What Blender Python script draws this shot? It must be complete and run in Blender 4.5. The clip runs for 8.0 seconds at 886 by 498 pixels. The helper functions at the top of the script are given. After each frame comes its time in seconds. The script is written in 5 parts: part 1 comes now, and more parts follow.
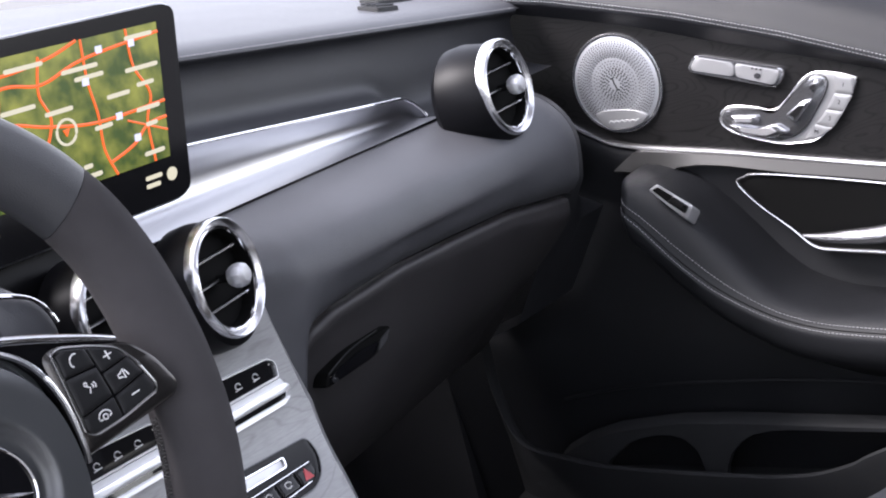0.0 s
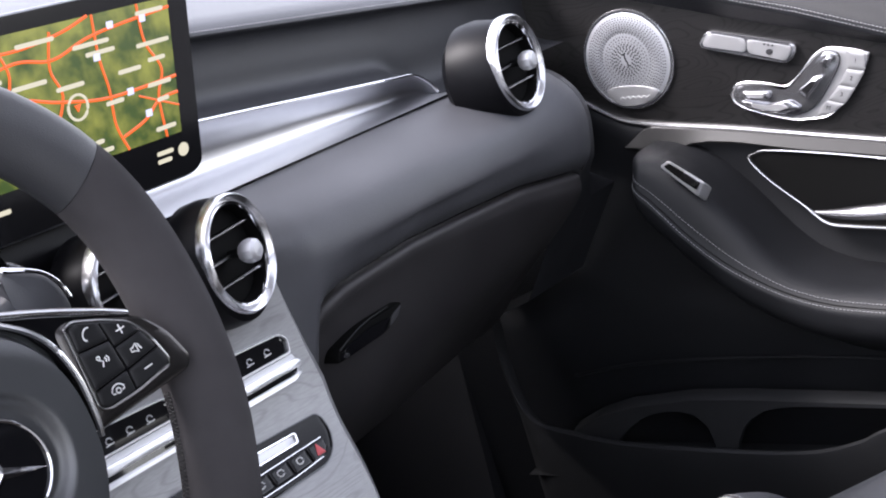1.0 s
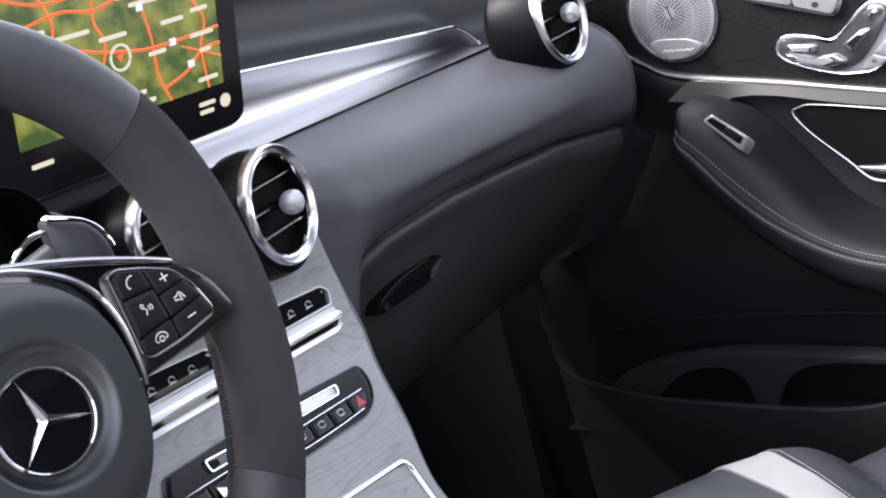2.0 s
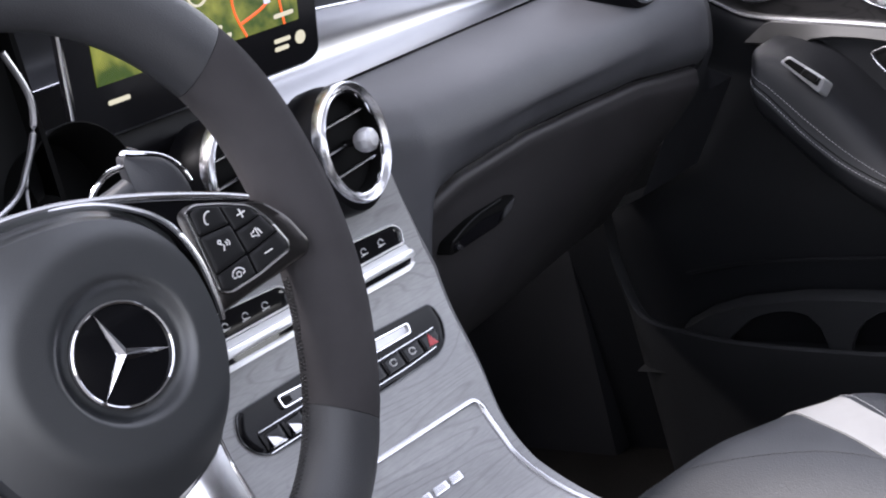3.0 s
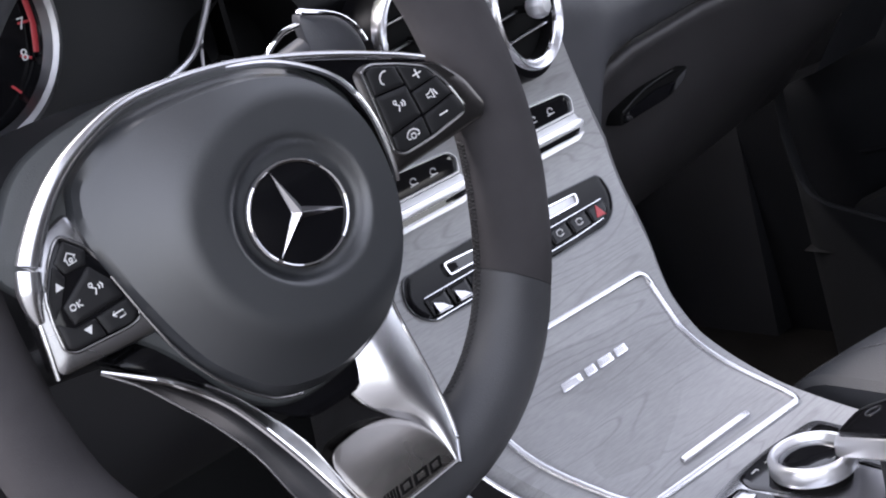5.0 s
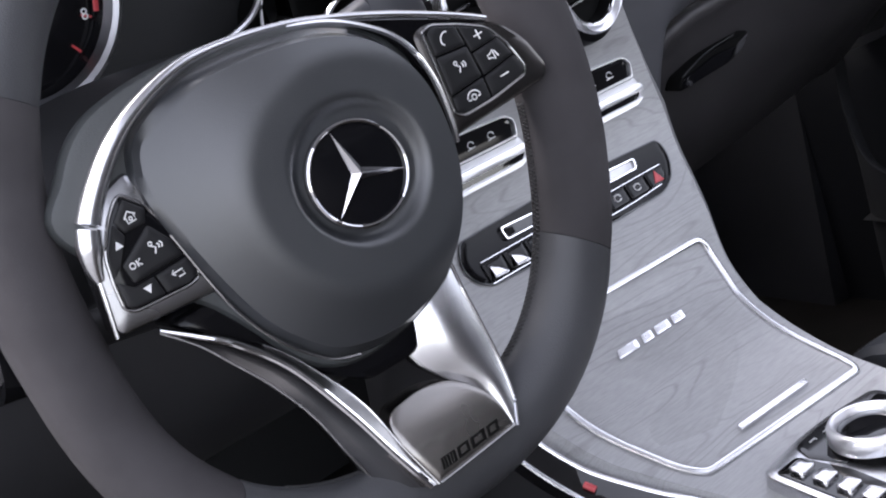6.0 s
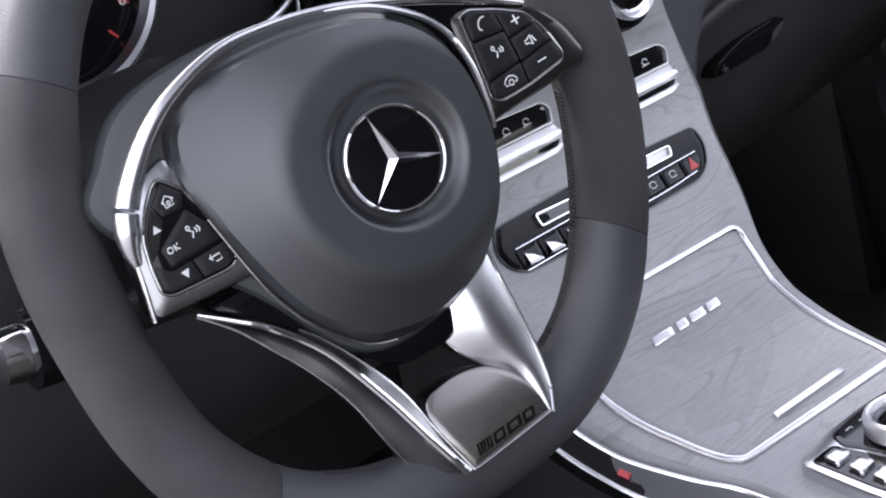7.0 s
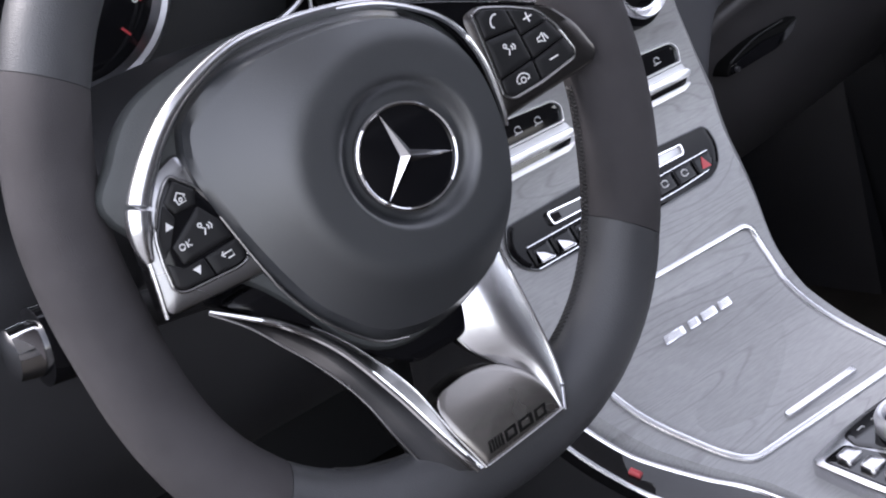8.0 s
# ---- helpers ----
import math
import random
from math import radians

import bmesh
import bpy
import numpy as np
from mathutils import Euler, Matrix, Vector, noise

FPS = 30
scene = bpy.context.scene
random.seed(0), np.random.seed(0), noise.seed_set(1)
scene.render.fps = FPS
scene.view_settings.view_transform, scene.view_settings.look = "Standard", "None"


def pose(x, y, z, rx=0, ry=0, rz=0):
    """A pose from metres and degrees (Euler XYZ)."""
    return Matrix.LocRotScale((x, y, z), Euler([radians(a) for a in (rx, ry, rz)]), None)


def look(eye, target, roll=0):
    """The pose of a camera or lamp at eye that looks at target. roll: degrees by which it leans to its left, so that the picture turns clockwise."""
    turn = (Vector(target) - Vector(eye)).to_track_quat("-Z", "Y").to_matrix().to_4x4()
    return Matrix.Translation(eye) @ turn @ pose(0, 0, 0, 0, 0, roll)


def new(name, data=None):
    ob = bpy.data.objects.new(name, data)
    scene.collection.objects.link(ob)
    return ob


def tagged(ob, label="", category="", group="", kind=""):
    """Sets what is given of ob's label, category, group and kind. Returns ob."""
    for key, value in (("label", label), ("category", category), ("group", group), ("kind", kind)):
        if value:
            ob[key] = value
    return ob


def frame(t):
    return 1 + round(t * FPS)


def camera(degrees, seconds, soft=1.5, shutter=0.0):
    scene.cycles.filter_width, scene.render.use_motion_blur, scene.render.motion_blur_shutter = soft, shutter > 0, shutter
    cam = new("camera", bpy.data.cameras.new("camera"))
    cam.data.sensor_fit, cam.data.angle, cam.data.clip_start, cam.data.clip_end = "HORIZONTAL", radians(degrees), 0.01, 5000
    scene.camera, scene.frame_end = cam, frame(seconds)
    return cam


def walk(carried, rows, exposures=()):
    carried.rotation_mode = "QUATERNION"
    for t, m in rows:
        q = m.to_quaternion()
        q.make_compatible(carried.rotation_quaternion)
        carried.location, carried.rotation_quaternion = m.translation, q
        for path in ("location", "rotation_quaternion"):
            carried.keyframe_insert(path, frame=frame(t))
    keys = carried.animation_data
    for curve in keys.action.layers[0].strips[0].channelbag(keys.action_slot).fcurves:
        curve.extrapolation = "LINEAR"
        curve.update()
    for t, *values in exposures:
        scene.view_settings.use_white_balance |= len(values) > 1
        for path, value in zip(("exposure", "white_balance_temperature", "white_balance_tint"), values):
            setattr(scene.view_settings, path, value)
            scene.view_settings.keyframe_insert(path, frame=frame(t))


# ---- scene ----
cam = camera(30.0, 8.0, soft=2.0)
PATH = [
    (0, (-0.441, -0.692, 0.894), (1.077, 0.54, 0.475), -14.3),
    (0.5, (-0.443, -0.694, 0.894), (1.071, 0.542, 0.468), -14.4),
    (1, (-0.442, -0.69, 0.892), (1.062, 0.553, 0.451), -14.4),
    (2.5, (-0.442, -0.682, 0.888), (0.984, 0.627, 0.386), -14.5),
    (3, (-0.443, -0.678, 0.888), (0.943, 0.664, 0.361), -14.5),
    (3.5, (-0.443, -0.676, 0.886), (0.9, 0.701, 0.337), -14.7),
    (4, (-0.444, -0.67, 0.884), (0.85, 0.742, 0.309), -14.8),
    (4.5, (-0.445, -0.667, 0.882), (0.804, 0.776, 0.284), -14.9),
    (5, (-0.445, -0.662, 0.881), (0.763, 0.807, 0.262), -15.0),
    (6.5, (-0.447, -0.654, 0.877), (0.683, 0.866, 0.234), -15.2),
    (7, (-0.448, -0.653, 0.877), (0.668, 0.876, 0.234), -15.3),
    (7.5, (-0.448, -0.653, 0.877), (0.661, 0.882, 0.234), -15.2),
    (8, (-0.449, -0.653, 0.876), (0.658, 0.885, 0.236), -15.3),
]
walk(cam, [(t, look(eye, target, roll)) for t, eye, target, roll in PATH], [(0, 2.45, 6450, 17), (8, 2.45, 6450, 17)])

# ---- world and light ----
world = bpy.data.worlds.new("overcast")
scene.world = world
world.use_nodes = True
_n = world.node_tree.nodes
_sky = _n.new("ShaderNodeTexSky")
_sky.sky_type = "NISHITA"
_sky.sun_disc = False
_sky.sun_elevation = radians(50)
_sky.sun_rotation = radians(-35)
_sky.air_density, _sky.dust_density = 1.0, 1.5
_hs = _n.new("ShaderNodeHueSaturation")
_hs.inputs["Saturation"].default_value = 0.34
world.node_tree.links.new(_sky.outputs[0], _hs.inputs["Color"])
world.node_tree.links.new(_hs.outputs[0], _n["Background"].inputs["Color"])
_n["Background"].inputs["Strength"].default_value = 0.15
sun_data = bpy.data.lights.new("sun", "SUN")
sun_data.energy, sun_data.angle, sun_data.color = 1.4, radians(25), (1.0, 0.985, 0.97)
sun = new("sun", sun_data)
sun.matrix_world = look((-1.5, 2.0, 4.0), (0.4, 0.2, 0.5))


# ---- materials ----
def mat(name, color, rough=0.5, metal=0.0, grain=0.0, scale=900.0, vary=0.15, coat=0.0, spec=0.5):
    """A surface with fine relief (grain at scale) and soft large-scale variation of tone and roughness."""
    m = bpy.data.materials.new(name)
    m.use_nodes = True
    nt = m.node_tree
    b = nt.nodes["Principled BSDF"]
    b.inputs["Metallic"].default_value = metal
    b.inputs["Coat Weight"].default_value = coat
    b.inputs["Coat Roughness"].default_value = 0.04
    b.inputs["Specular IOR Level"].default_value = spec
    tc = nt.nodes.new("ShaderNodeTexCoord")
    big = nt.nodes.new("ShaderNodeTexNoise")
    big.inputs["Scale"].default_value = 14.0
    big.inputs["Detail"].default_value = 4.0
    nt.links.new(tc.outputs["Object"], big.inputs["Vector"])
    ramp = nt.nodes.new("ShaderNodeValToRGB")
    ramp.color_ramp.elements[0].position, ramp.color_ramp.elements[1].position = 0.3, 0.7
    ramp.color_ramp.elements[0].color = (*[c * (1 - vary) for c in color], 1)
    ramp.color_ramp.elements[1].color = (*[c * (1 + vary) for c in color], 1)
    nt.links.new(big.outputs["Fac"], ramp.inputs["Fac"])
    col = ramp.outputs["Color"]
    nt.links.new(col, b.inputs["Base Color"])
    rr = nt.nodes.new("ShaderNodeMapRange")
    rr.inputs["To Min"].default_value, rr.inputs["To Max"].default_value = rough * 0.85, min(1.0, rough * 1.15)
    nt.links.new(big.outputs["Fac"], rr.inputs["Value"])
    nt.links.new(rr.outputs["Result"], b.inputs["Roughness"])
    if grain:
        g = nt.nodes.new("ShaderNodeTexVoronoi")
        g.inputs["Scale"].default_value = scale
        nt.links.new(tc.outputs["Object"], g.inputs["Vector"])
        bp = nt.nodes.new("ShaderNodeBump")
        bp.inputs["Strength"].default_value, bp.inputs["Distance"].default_value = grain, 0.0006
        nt.links.new(g.outputs["Distance"], bp.inputs["Height"])
        nt.links.new(bp.outputs["Normal"], b.inputs["Normal"])
    return m


def glow(name, color, strength):
    m = bpy.data.materials.new(name)
    m.use_nodes = True
    b = m.node_tree.nodes["Principled BSDF"]
    b.inputs["Base Color"].default_value = (0.01, 0.01, 0.01, 1)
    b.inputs["Emission Color"].default_value = (*color, 1)
    b.inputs["Emission Strength"].default_value = strength
    b.inputs["Roughness"].default_value = 0.25
    return m


LEATHER = mat("leather", (0.024, 0.025, 0.029), 0.48, grain=0.25, scale=1100)
# Leather copies for the door, darkened in colour to imitate dimmer light there.
LEATHER_DOOR_DIM = mat("shaded_door_leather", (0.0088, 0.0093, 0.0110), 0.55, grain=0.25, scale=1100, spec=0.3)
LEATHER_ROLL_DIM = mat("shaded_roll_leather", (0.012, 0.0125, 0.015), 0.5, grain=0.25, scale=1100, spec=0.3)
RIM_LEATHER = mat("rim_leather", (0.045, 0.046, 0.050), 0.45, grain=0.25, scale=1400)
HUB = mat("hub_plastic", (0.045, 0.049, 0.050), 0.5, grain=0.2, scale=1800)
LEDGE = mat("ledge_grey", (0.036, 0.035, 0.0345), 0.5, vary=0.08, spec=0.3)
# Near-black for real black parts and for shade painted into ducts and recesses.
BLACK = mat("black_and_shade", (0.003, 0.003, 0.003), 0.8, spec=0.1)
LEATHER_TOP = mat("dash_leather", (0.062, 0.063, 0.070), 0.47, grain=0.25, scale=1000)
LEATHER_SEAT = mat("seat_leather", (0.022, 0.024, 0.028), 0.5, grain=0.3, scale=800)
SUEDE = mat("suede", (0.060, 0.0565, 0.059), 0.95, grain=0.5, scale=2500, vary=0.25, spec=0.15)
PLASTIC = mat("soft_plastic", (0.022, 0.022, 0.0245), 0.55, grain=0.2, scale=1500)
PLASTIC_BROWN = mat("glovebox_plastic", (0.027, 0.025, 0.0265), 0.5, grain=0.2, scale=1500)
DARK = mat("dark_plastic", (0.010, 0.0105, 0.0115), 0.7, grain=0.15, scale=1200)
CARPET = mat("carpet", (0.012, 0.011, 0.010), 0.95, grain=0.8, scale=500, vary=0.4, spec=0.1)
GLOSS = mat("piano_black", (0.005, 0.005, 0.006), 0.1, coat=0.1, vary=0.05, spec=0.3)
GLOSS_DARK = mat("barrel_black", (0.004, 0.004, 0.005), 0.14, vary=0.05, spec=0.28)
BARREL = mat("vent_black", (0.004, 0.004, 0.005), 0.12, vary=0.05, spec=0.14)
VENT_SHELL = mat("vent_shell", (0.004, 0.004, 0.005), 0.4, vary=0.05, spec=0.12)
FROST = mat("frosted_silver", (0.62, 0.62, 0.64), 0.42, metal=0.7, vary=0.04)
SILVER = mat("satin_silver", (0.78, 0.78, 0.80), 0.26, metal=1.0, vary=0.04)
POLISHED = mat("polished_alloy", (0.46, 0.46, 0.48), 0.17, metal=0.9, vary=0.04)
SATIN = mat("satin_trim", (0.56, 0.56, 0.58), 0.33, metal=1.0, vary=0.05)
STAR = mat("emblem_chrome", (0.66, 0.66, 0.68), 0.04, metal=1.0, vary=0.03)
ALU = mat("bright_aluminium", (0.82, 0.82, 0.84), 0.36, metal=0.9, vary=0.03)
CHROME = mat("chrome", (0.85, 0.85, 0.87), 0.07, metal=1.0, vary=0.03)
BADGE = mat("badge_metal", (0.30, 0.285, 0.27), 0.27, metal=1.0, vary=0.06)
STEEL_DARK = mat("dark_chrome", (0.36, 0.355, 0.36), 0.24, metal=1.0, vary=0.06)
PLATE = mat("satin_plate", (0.36, 0.36, 0.365), 0.42, metal=0.5, vary=0.05)


def wood(name, base, line, stretch, rings, share, rough, spec=0.5, coat=0.0):
    """Open-pore wood: growth lines that wander and fade, over fine fibres; stretch is the scale along each axis."""
    m = mat(name, base, rough, vary=0.10, coat=coat, spec=spec)
    nt = m.node_tree
    b = nt.nodes["Principled BSDF"]
    plain = b.inputs["Base Color"].links[0].from_socket
    tc = nt.nodes.new("ShaderNodeTexCoord")

    def noise(scale3, scale, detail, distortion=0.0):
        mp = nt.nodes.new("ShaderNodeMapping")
        mp.inputs["Scale"].default_value = scale3
        nt.links.new(tc.outputs["Object"], mp.inputs["Vector"])
        n = nt.nodes.new("ShaderNodeTexNoise")
        n.inputs["Scale"].default_value, n.inputs["Detail"].default_value, n.inputs["Distortion"].default_value = scale, detail, distortion
        nt.links.new(mp.outputs["Vector"], n.inputs["Vector"])
        return n.outputs["Fac"]

    def math_node(op, a, c):
        n = nt.nodes.new("ShaderNodeMath")
        n.operation = op
        nt.links.new(a, n.inputs[0])
        n.inputs[1].default_value = c
        return n.outputs[0]

    def ramp(fac, lo, hi, c0, c1):
        n = nt.nodes.new("ShaderNodeValToRGB")
        n.color_ramp.elements[0].position, n.color_ramp.elements[1].position = lo, hi
        n.color_ramp.elements[0].color, n.color_ramp.elements[1].color = (*c0, 1), (*c1, 1)
        nt.links.new(fac, n.inputs["Fac"])
        return n.outputs["Color"]

    def mix(kind, fac, a, c):
        n = nt.nodes.new("ShaderNodeMixRGB")
        n.blend_type = kind
        if isinstance(fac, float):
            n.inputs["Fac"].default_value = fac
        else:
            nt.links.new(fac, n.inputs["Fac"])
        nt.links.new(a, n.inputs["Color1"])
        nt.links.new(c, n.inputs["Color2"])
        return n.outputs["Color"]

    b.inputs["Coat Roughness"].default_value = 0.28
    white = (1, 1, 1)
    field = noise(stretch, 1.0, 1.5, 0.3)
    bands = math_node("PINGPONG", math_node("MULTIPLY", field, rings), 0.5)
    lines = ramp(bands, 0.0, 0.15, line, white)
    mask = ramp(noise(tuple(c * 0.9 for c in stretch), 1.3, 2.0), share, share + 0.10, (0, 0, 0), white)
    fibre = ramp(noise(tuple(c * 9 for c in stretch), 3.0, 4.0), 0.35, 0.65, (0.86, 0.86, 0.86), white)
    col = mix("MULTIPLY", 1.0, mix("MULTIPLY", mask, plain, lines), fibre)
    nt.links.new(col, b.inputs["Base Color"])
    bp = nt.nodes.new("ShaderNodeBump")
    bp.inputs["Strength"].default_value, bp.inputs["Distance"].default_value = 0.15, 0.0004
    nt.links.new(col, bp.inputs["Height"])
    nt.links.new(bp.outputs["Normal"], b.inputs["Normal"])
    return m


WOOD_DOOR = wood("door_wood", (0.0125, 0.0118, 0.0120), (0.30, 0.30, 0.30), (1, 7, 26), 20, 0.25, 0.45, spec=0.25)
WOOD = wood("console_wood", (0.312, 0.313, 0.316), (0.78, 0.77, 0.77), (3.2, 24, 24), 17, 0.44, 0.34, coat=0.35)
THREAD = mat("thread", (0.32, 0.32, 0.33), 0.8)
THREAD_DARK = mat("dark_thread", (0.05, 0.05, 0.052), 0.8)
WHITE_LEATHER = mat("white_leather", (0.26, 0.257, 0.254), 0.5, grain=0.2, scale=900)
ICON = mat("icon_print", (0.7, 0.7, 0.7), 0.5)
RED_ICON = mat("red_print", (0.55, 0.06, 0.07), 0.4)
BACKFILL = mat("grey_lining", (0.60, 0.60, 0.61), 0.9, vary=0.08)
GROUND = mat("asphalt", (0.09, 0.09, 0.09), 0.9, grain=0.6, scale=60, vary=0.3)


# ---- mesh helpers ----
def root(name, label="", category="", group="", kind="", at=(0, 0, 0)):
    ob = new(name)
    ob.empty_display_size = 0.02
    ob.location = at
    return tagged(ob, label, category, group, kind)


def part(name, bm, material, parent=None, label="", smooth=True, **tags):
    """Links a bmesh (in the place's own coordinates) as one mesh object under a thing or a part."""
    me = bpy.data.meshes.new(name)
    bmesh.ops.recalc_face_normals(bm, faces=bm.faces)
    for f in bm.faces:
        f.smooth = smooth
    for e in bm.edges:
        if len(e.link_faces) == 2 and e.calc_face_angle(0) > 0.6:
            e.smooth = False
    bm.to_mesh(me)
    bm.free()
    me.materials.append(material)
    ob = new(name, me)
    if parent is not None:
        ob.parent = parent
        off = Vector(parent.location)
        p = parent.parent
        while p is not None:
            off += p.location
            p = p.parent
        me.transform(Matrix.Translation(-off))
    return tagged(ob, label, **tags)


def spline(points, n=8, closed=False):
    """A smooth curve through a few points (Catmull-Rom), with n steps between two of them."""
    P = [Vector(p) for p in points]
    out, m = [], len(P)
    for i in range(m if closed else m - 1):
        if closed:
            a, b, c, d = P[(i - 1) % m], P[i], P[(i + 1) % m], P[(i + 2) % m]
        else:
            a, b, c, d = P[max(i - 1, 0)], P[i], P[i + 1], P[min(i + 2, m - 1)]
        for k in range(n):
            t = k / n
            out.append(0.5 * ((2 * b) + (c - a) * t + (2 * a - 5 * b + 4 * c - d) * t * t + (3 * b - a - 3 * c + d) * t ** 3))
    if not closed:
        out.append(P[-1])
    return out


def rounded(corners, r, n=6):
    """A polygon's outline with its corners rounded by r (a number, or one for each corner)."""
    P = [Vector(c) for c in corners]
    out = []
    for i, p in enumerate(P):
        ri = r[i] if isinstance(r, (tuple, list)) else r
        a, b = P[i - 1] - p, P[(i + 1) % len(P)] - p
        k = min(ri, a.length * 0.48, b.length * 0.48)
        s, e = p + a.normalized() * k, p + b.normalized() * k
        for j in range(n + 1):
            t = j / n
            out.append(s * (1 - t) ** 2 + p * 2 * t * (1 - t) + e * t * t)
    return out


def circle(cx, cy, r, n=48, ry=None):
    return [Vector((cx + r * math.cos(2 * math.pi * i / n), cy + (ry or r) * math.sin(2 * math.pi * i / n))) for i in range(n)]


def ring_faces(bm, rings, close=True):
    for A, B in zip(rings, rings[1:]):
        n = len(A)
        for i in range(n if close else n - 1):
            j = (i + 1) % n
            bm.faces.new((A[i], A[j], B[j], B[i]))


def shell(outline, fn, h0, h1, edge=0.0015, crown=0.0, rings=6, inner=None):
    """A plate with rounded edge on a surface fn(a, b, h): from depth h0 up to h1, with an optional dome (crown) and an optional opening (the outline 'inner', with as many points)."""
    bm = bmesh.new()
    cx = sum(p[0] for p in outline) / len(outline)
    cy = sum(p[1] for p in outline) / len(outline)
    size = sum(math.hypot(p[0] - cx, p[1] - cy) for p in outline) / len(outline)
    e = min(edge / max(size, 1e-6), 0.4)

    def ring(k, h, src=outline):
        return [bm.verts.new(fn(cx + (p[0] - cx) * k, cy + (p[1] - cy) * k, h)) for p in src]

    if inner is not None:
        w = [[bm.verts.new(fn(*(Vector(o[:2]).lerp(Vector(i[:2]), k)), h)) for o, i in zip(outline, inner)] for k, h in ((0, h0), (0, h1 - edge), (0.22, h1), (0.78, h1), (1, h1 - edge), (1, h0))]
        ring_faces(bm, w + [w[0]])
        return bm
    rs = [ring(1, h0), ring(1, h1 - edge), ring(1 - e * 0.35, h1 - edge * 0.3), ring(1 - e, h1)]
    for i in range(1, rings):
        k = (1 - e) * (1 - i / rings)
        rs.append(ring(k, h1 + crown * (1 - (k / (1 - e)) ** 2)))
    ring_faces(bm, rs)
    top = bm.verts.new(fn(cx, cy, h1 + crown))
    for i in range(len(outline)):
        bm.faces.new((rs[-1][i], rs[-1][(i + 1) % len(outline)], top))
    bm.faces.new(list(reversed(rs[0])))
    return bm


def tube(path, radius, n=10, flat=1.0, up=None, closed=False, caps=True):
    """A round bar along a path; radius a number or one for each point; flat squeezes it along up."""
    bm = bmesh.new()
    P = [Vector(p) for p in path]
    rings = []
    for i, p in enumerate(P):
        if closed:
            d = P[(i + 1) % len(P)] - P[i - 1]
        else:
            d = P[min(i + 1, len(P) - 1)] - P[max(i - 1, 0)]
        d.normalize()
        ref = Vector(up) if up is not None else (Vector((0, 0, 1)) if abs(d.z) < 0.9 else Vector((1, 0, 0)))
        s = d.cross(ref).normalized()
        v = s.cross(d).normalized()
        r = radius[i] if isinstance(radius, (list, tuple)) else radius
        rings.append([bm.verts.new(p + s * r * math.cos(2 * math.pi * k / n) + v * r * flat * math.sin(2 * math.pi * k / n)) for k in range(n)])
    ring_faces(bm, rings + ([rings[0]] if closed else []))
    if caps and not closed:
        bm.faces.new(list(reversed(rings[0])))
        bm.faces.new(rings[-1])
    return bm


def lathe(profile, m, n=56, closed=False):
    """Turns a profile of (radius, height) round the z axis of the pose m."""
    bm = bmesh.new()
    rings = []
    for r, h in profile:
        rings.append([bm.verts.new(m @ Vector((max(r, 1e-5) * math.cos(2 * math.pi * i / n), max(r, 1e-5) * math.sin(2 * math.pi * i / n), h))) for i in range(n)])
    ring_faces(bm, rings + ([rings[0]] if closed else []))
    return bm


def sheet(rows, back=None):
    """A skin through rows of points; with back (a vector) it gets that thickness."""
    bm = bmesh.new()
    g = [[bm.verts.new(p) for p in r] for r in rows]
    ring_faces(bm, g, close=False)
    if back is not None:
        b = Vector(back)
        h = [[bm.verts.new(Vector(p) + b) for p in r] for r in rows]
        ring_faces(bm, h, close=False)
        for x, y in ((g[0], h[0]), (g[-1], h[-1])):
            ring_faces(bm, [x, y], close=False)
        ring_faces(bm, [[r[0] for r in g], [r[0] for r in h]], close=False)
        ring_faces(bm, [[r[-1] for r in g], [r[-1] for r in h]], close=False)
    return bm


def lerp(table, x):
    return float(np.interp(x, [a for a, _ in table], [b for _, b in table]))


def stitches(path, material, parent, step=0.0042, length=0.0026, r=0.00034, name="stitch"):
    """A row of short threads along a path, as one part."""
    P = [Vector(p) for p in path]
    bm = bmesh.new()
    acc, nxt = 0.0, 0.0
    for a, b in zip(P, P[1:]):
        d = b - a
        L = d.length
        if L < 1e-7:
            continue
        d /= L
        s = d.cross(Vector((0.3, 0.2, 0.93))).normalized() * r
        v = s.cross(d).normalized() * r
        while nxt < acc + L:
            p = a + d * (nxt - acc)
            q = p + d * length
            A = [bm.verts.new(p + o) for o in (s, v, -s, -v)]
            B = [bm.verts.new(q + o) for o in (s, v, -s, -v)]
            ring_faces(bm, [A, B])
            bm.faces.new(A)
            bm.faces.new(B)
            nxt += step
        acc += L
    return tagged(part(name, bm, material, parent), kind="stuff")


def boxy(x0, x1, y0, y1, z0, z1, r=0.006):
    bm = bmesh.new()
    bmesh.ops.create_cube(bm, size=1.0)
    bmesh.ops.transform(bm, matrix=Matrix.LocRotScale(((x0 + x1) / 2, (y0 + y1) / 2, (z0 + z1) / 2), None, (x1 - x0, y1 - y0, z1 - z0)), verts=bm.verts)
    if r:
        bmesh.ops.bevel(bm, geom=list(bm.edges), offset=r, segments=2, profile=0.7, affect="EDGES")
    return bm


# ---- surfaces that things lie on ----
CX = 0.366                                   # the car's middle
ST = spline([(0, .272, .666), (0, .268, .62), (0, .262, .55), (0, .245, .485), (0, .215, .43), (0, .19, .385), (0, .14, .347), (0, .072, .32), (0, 0, .305), (0, -.1, .295), (0, -.5, .29)], 10)


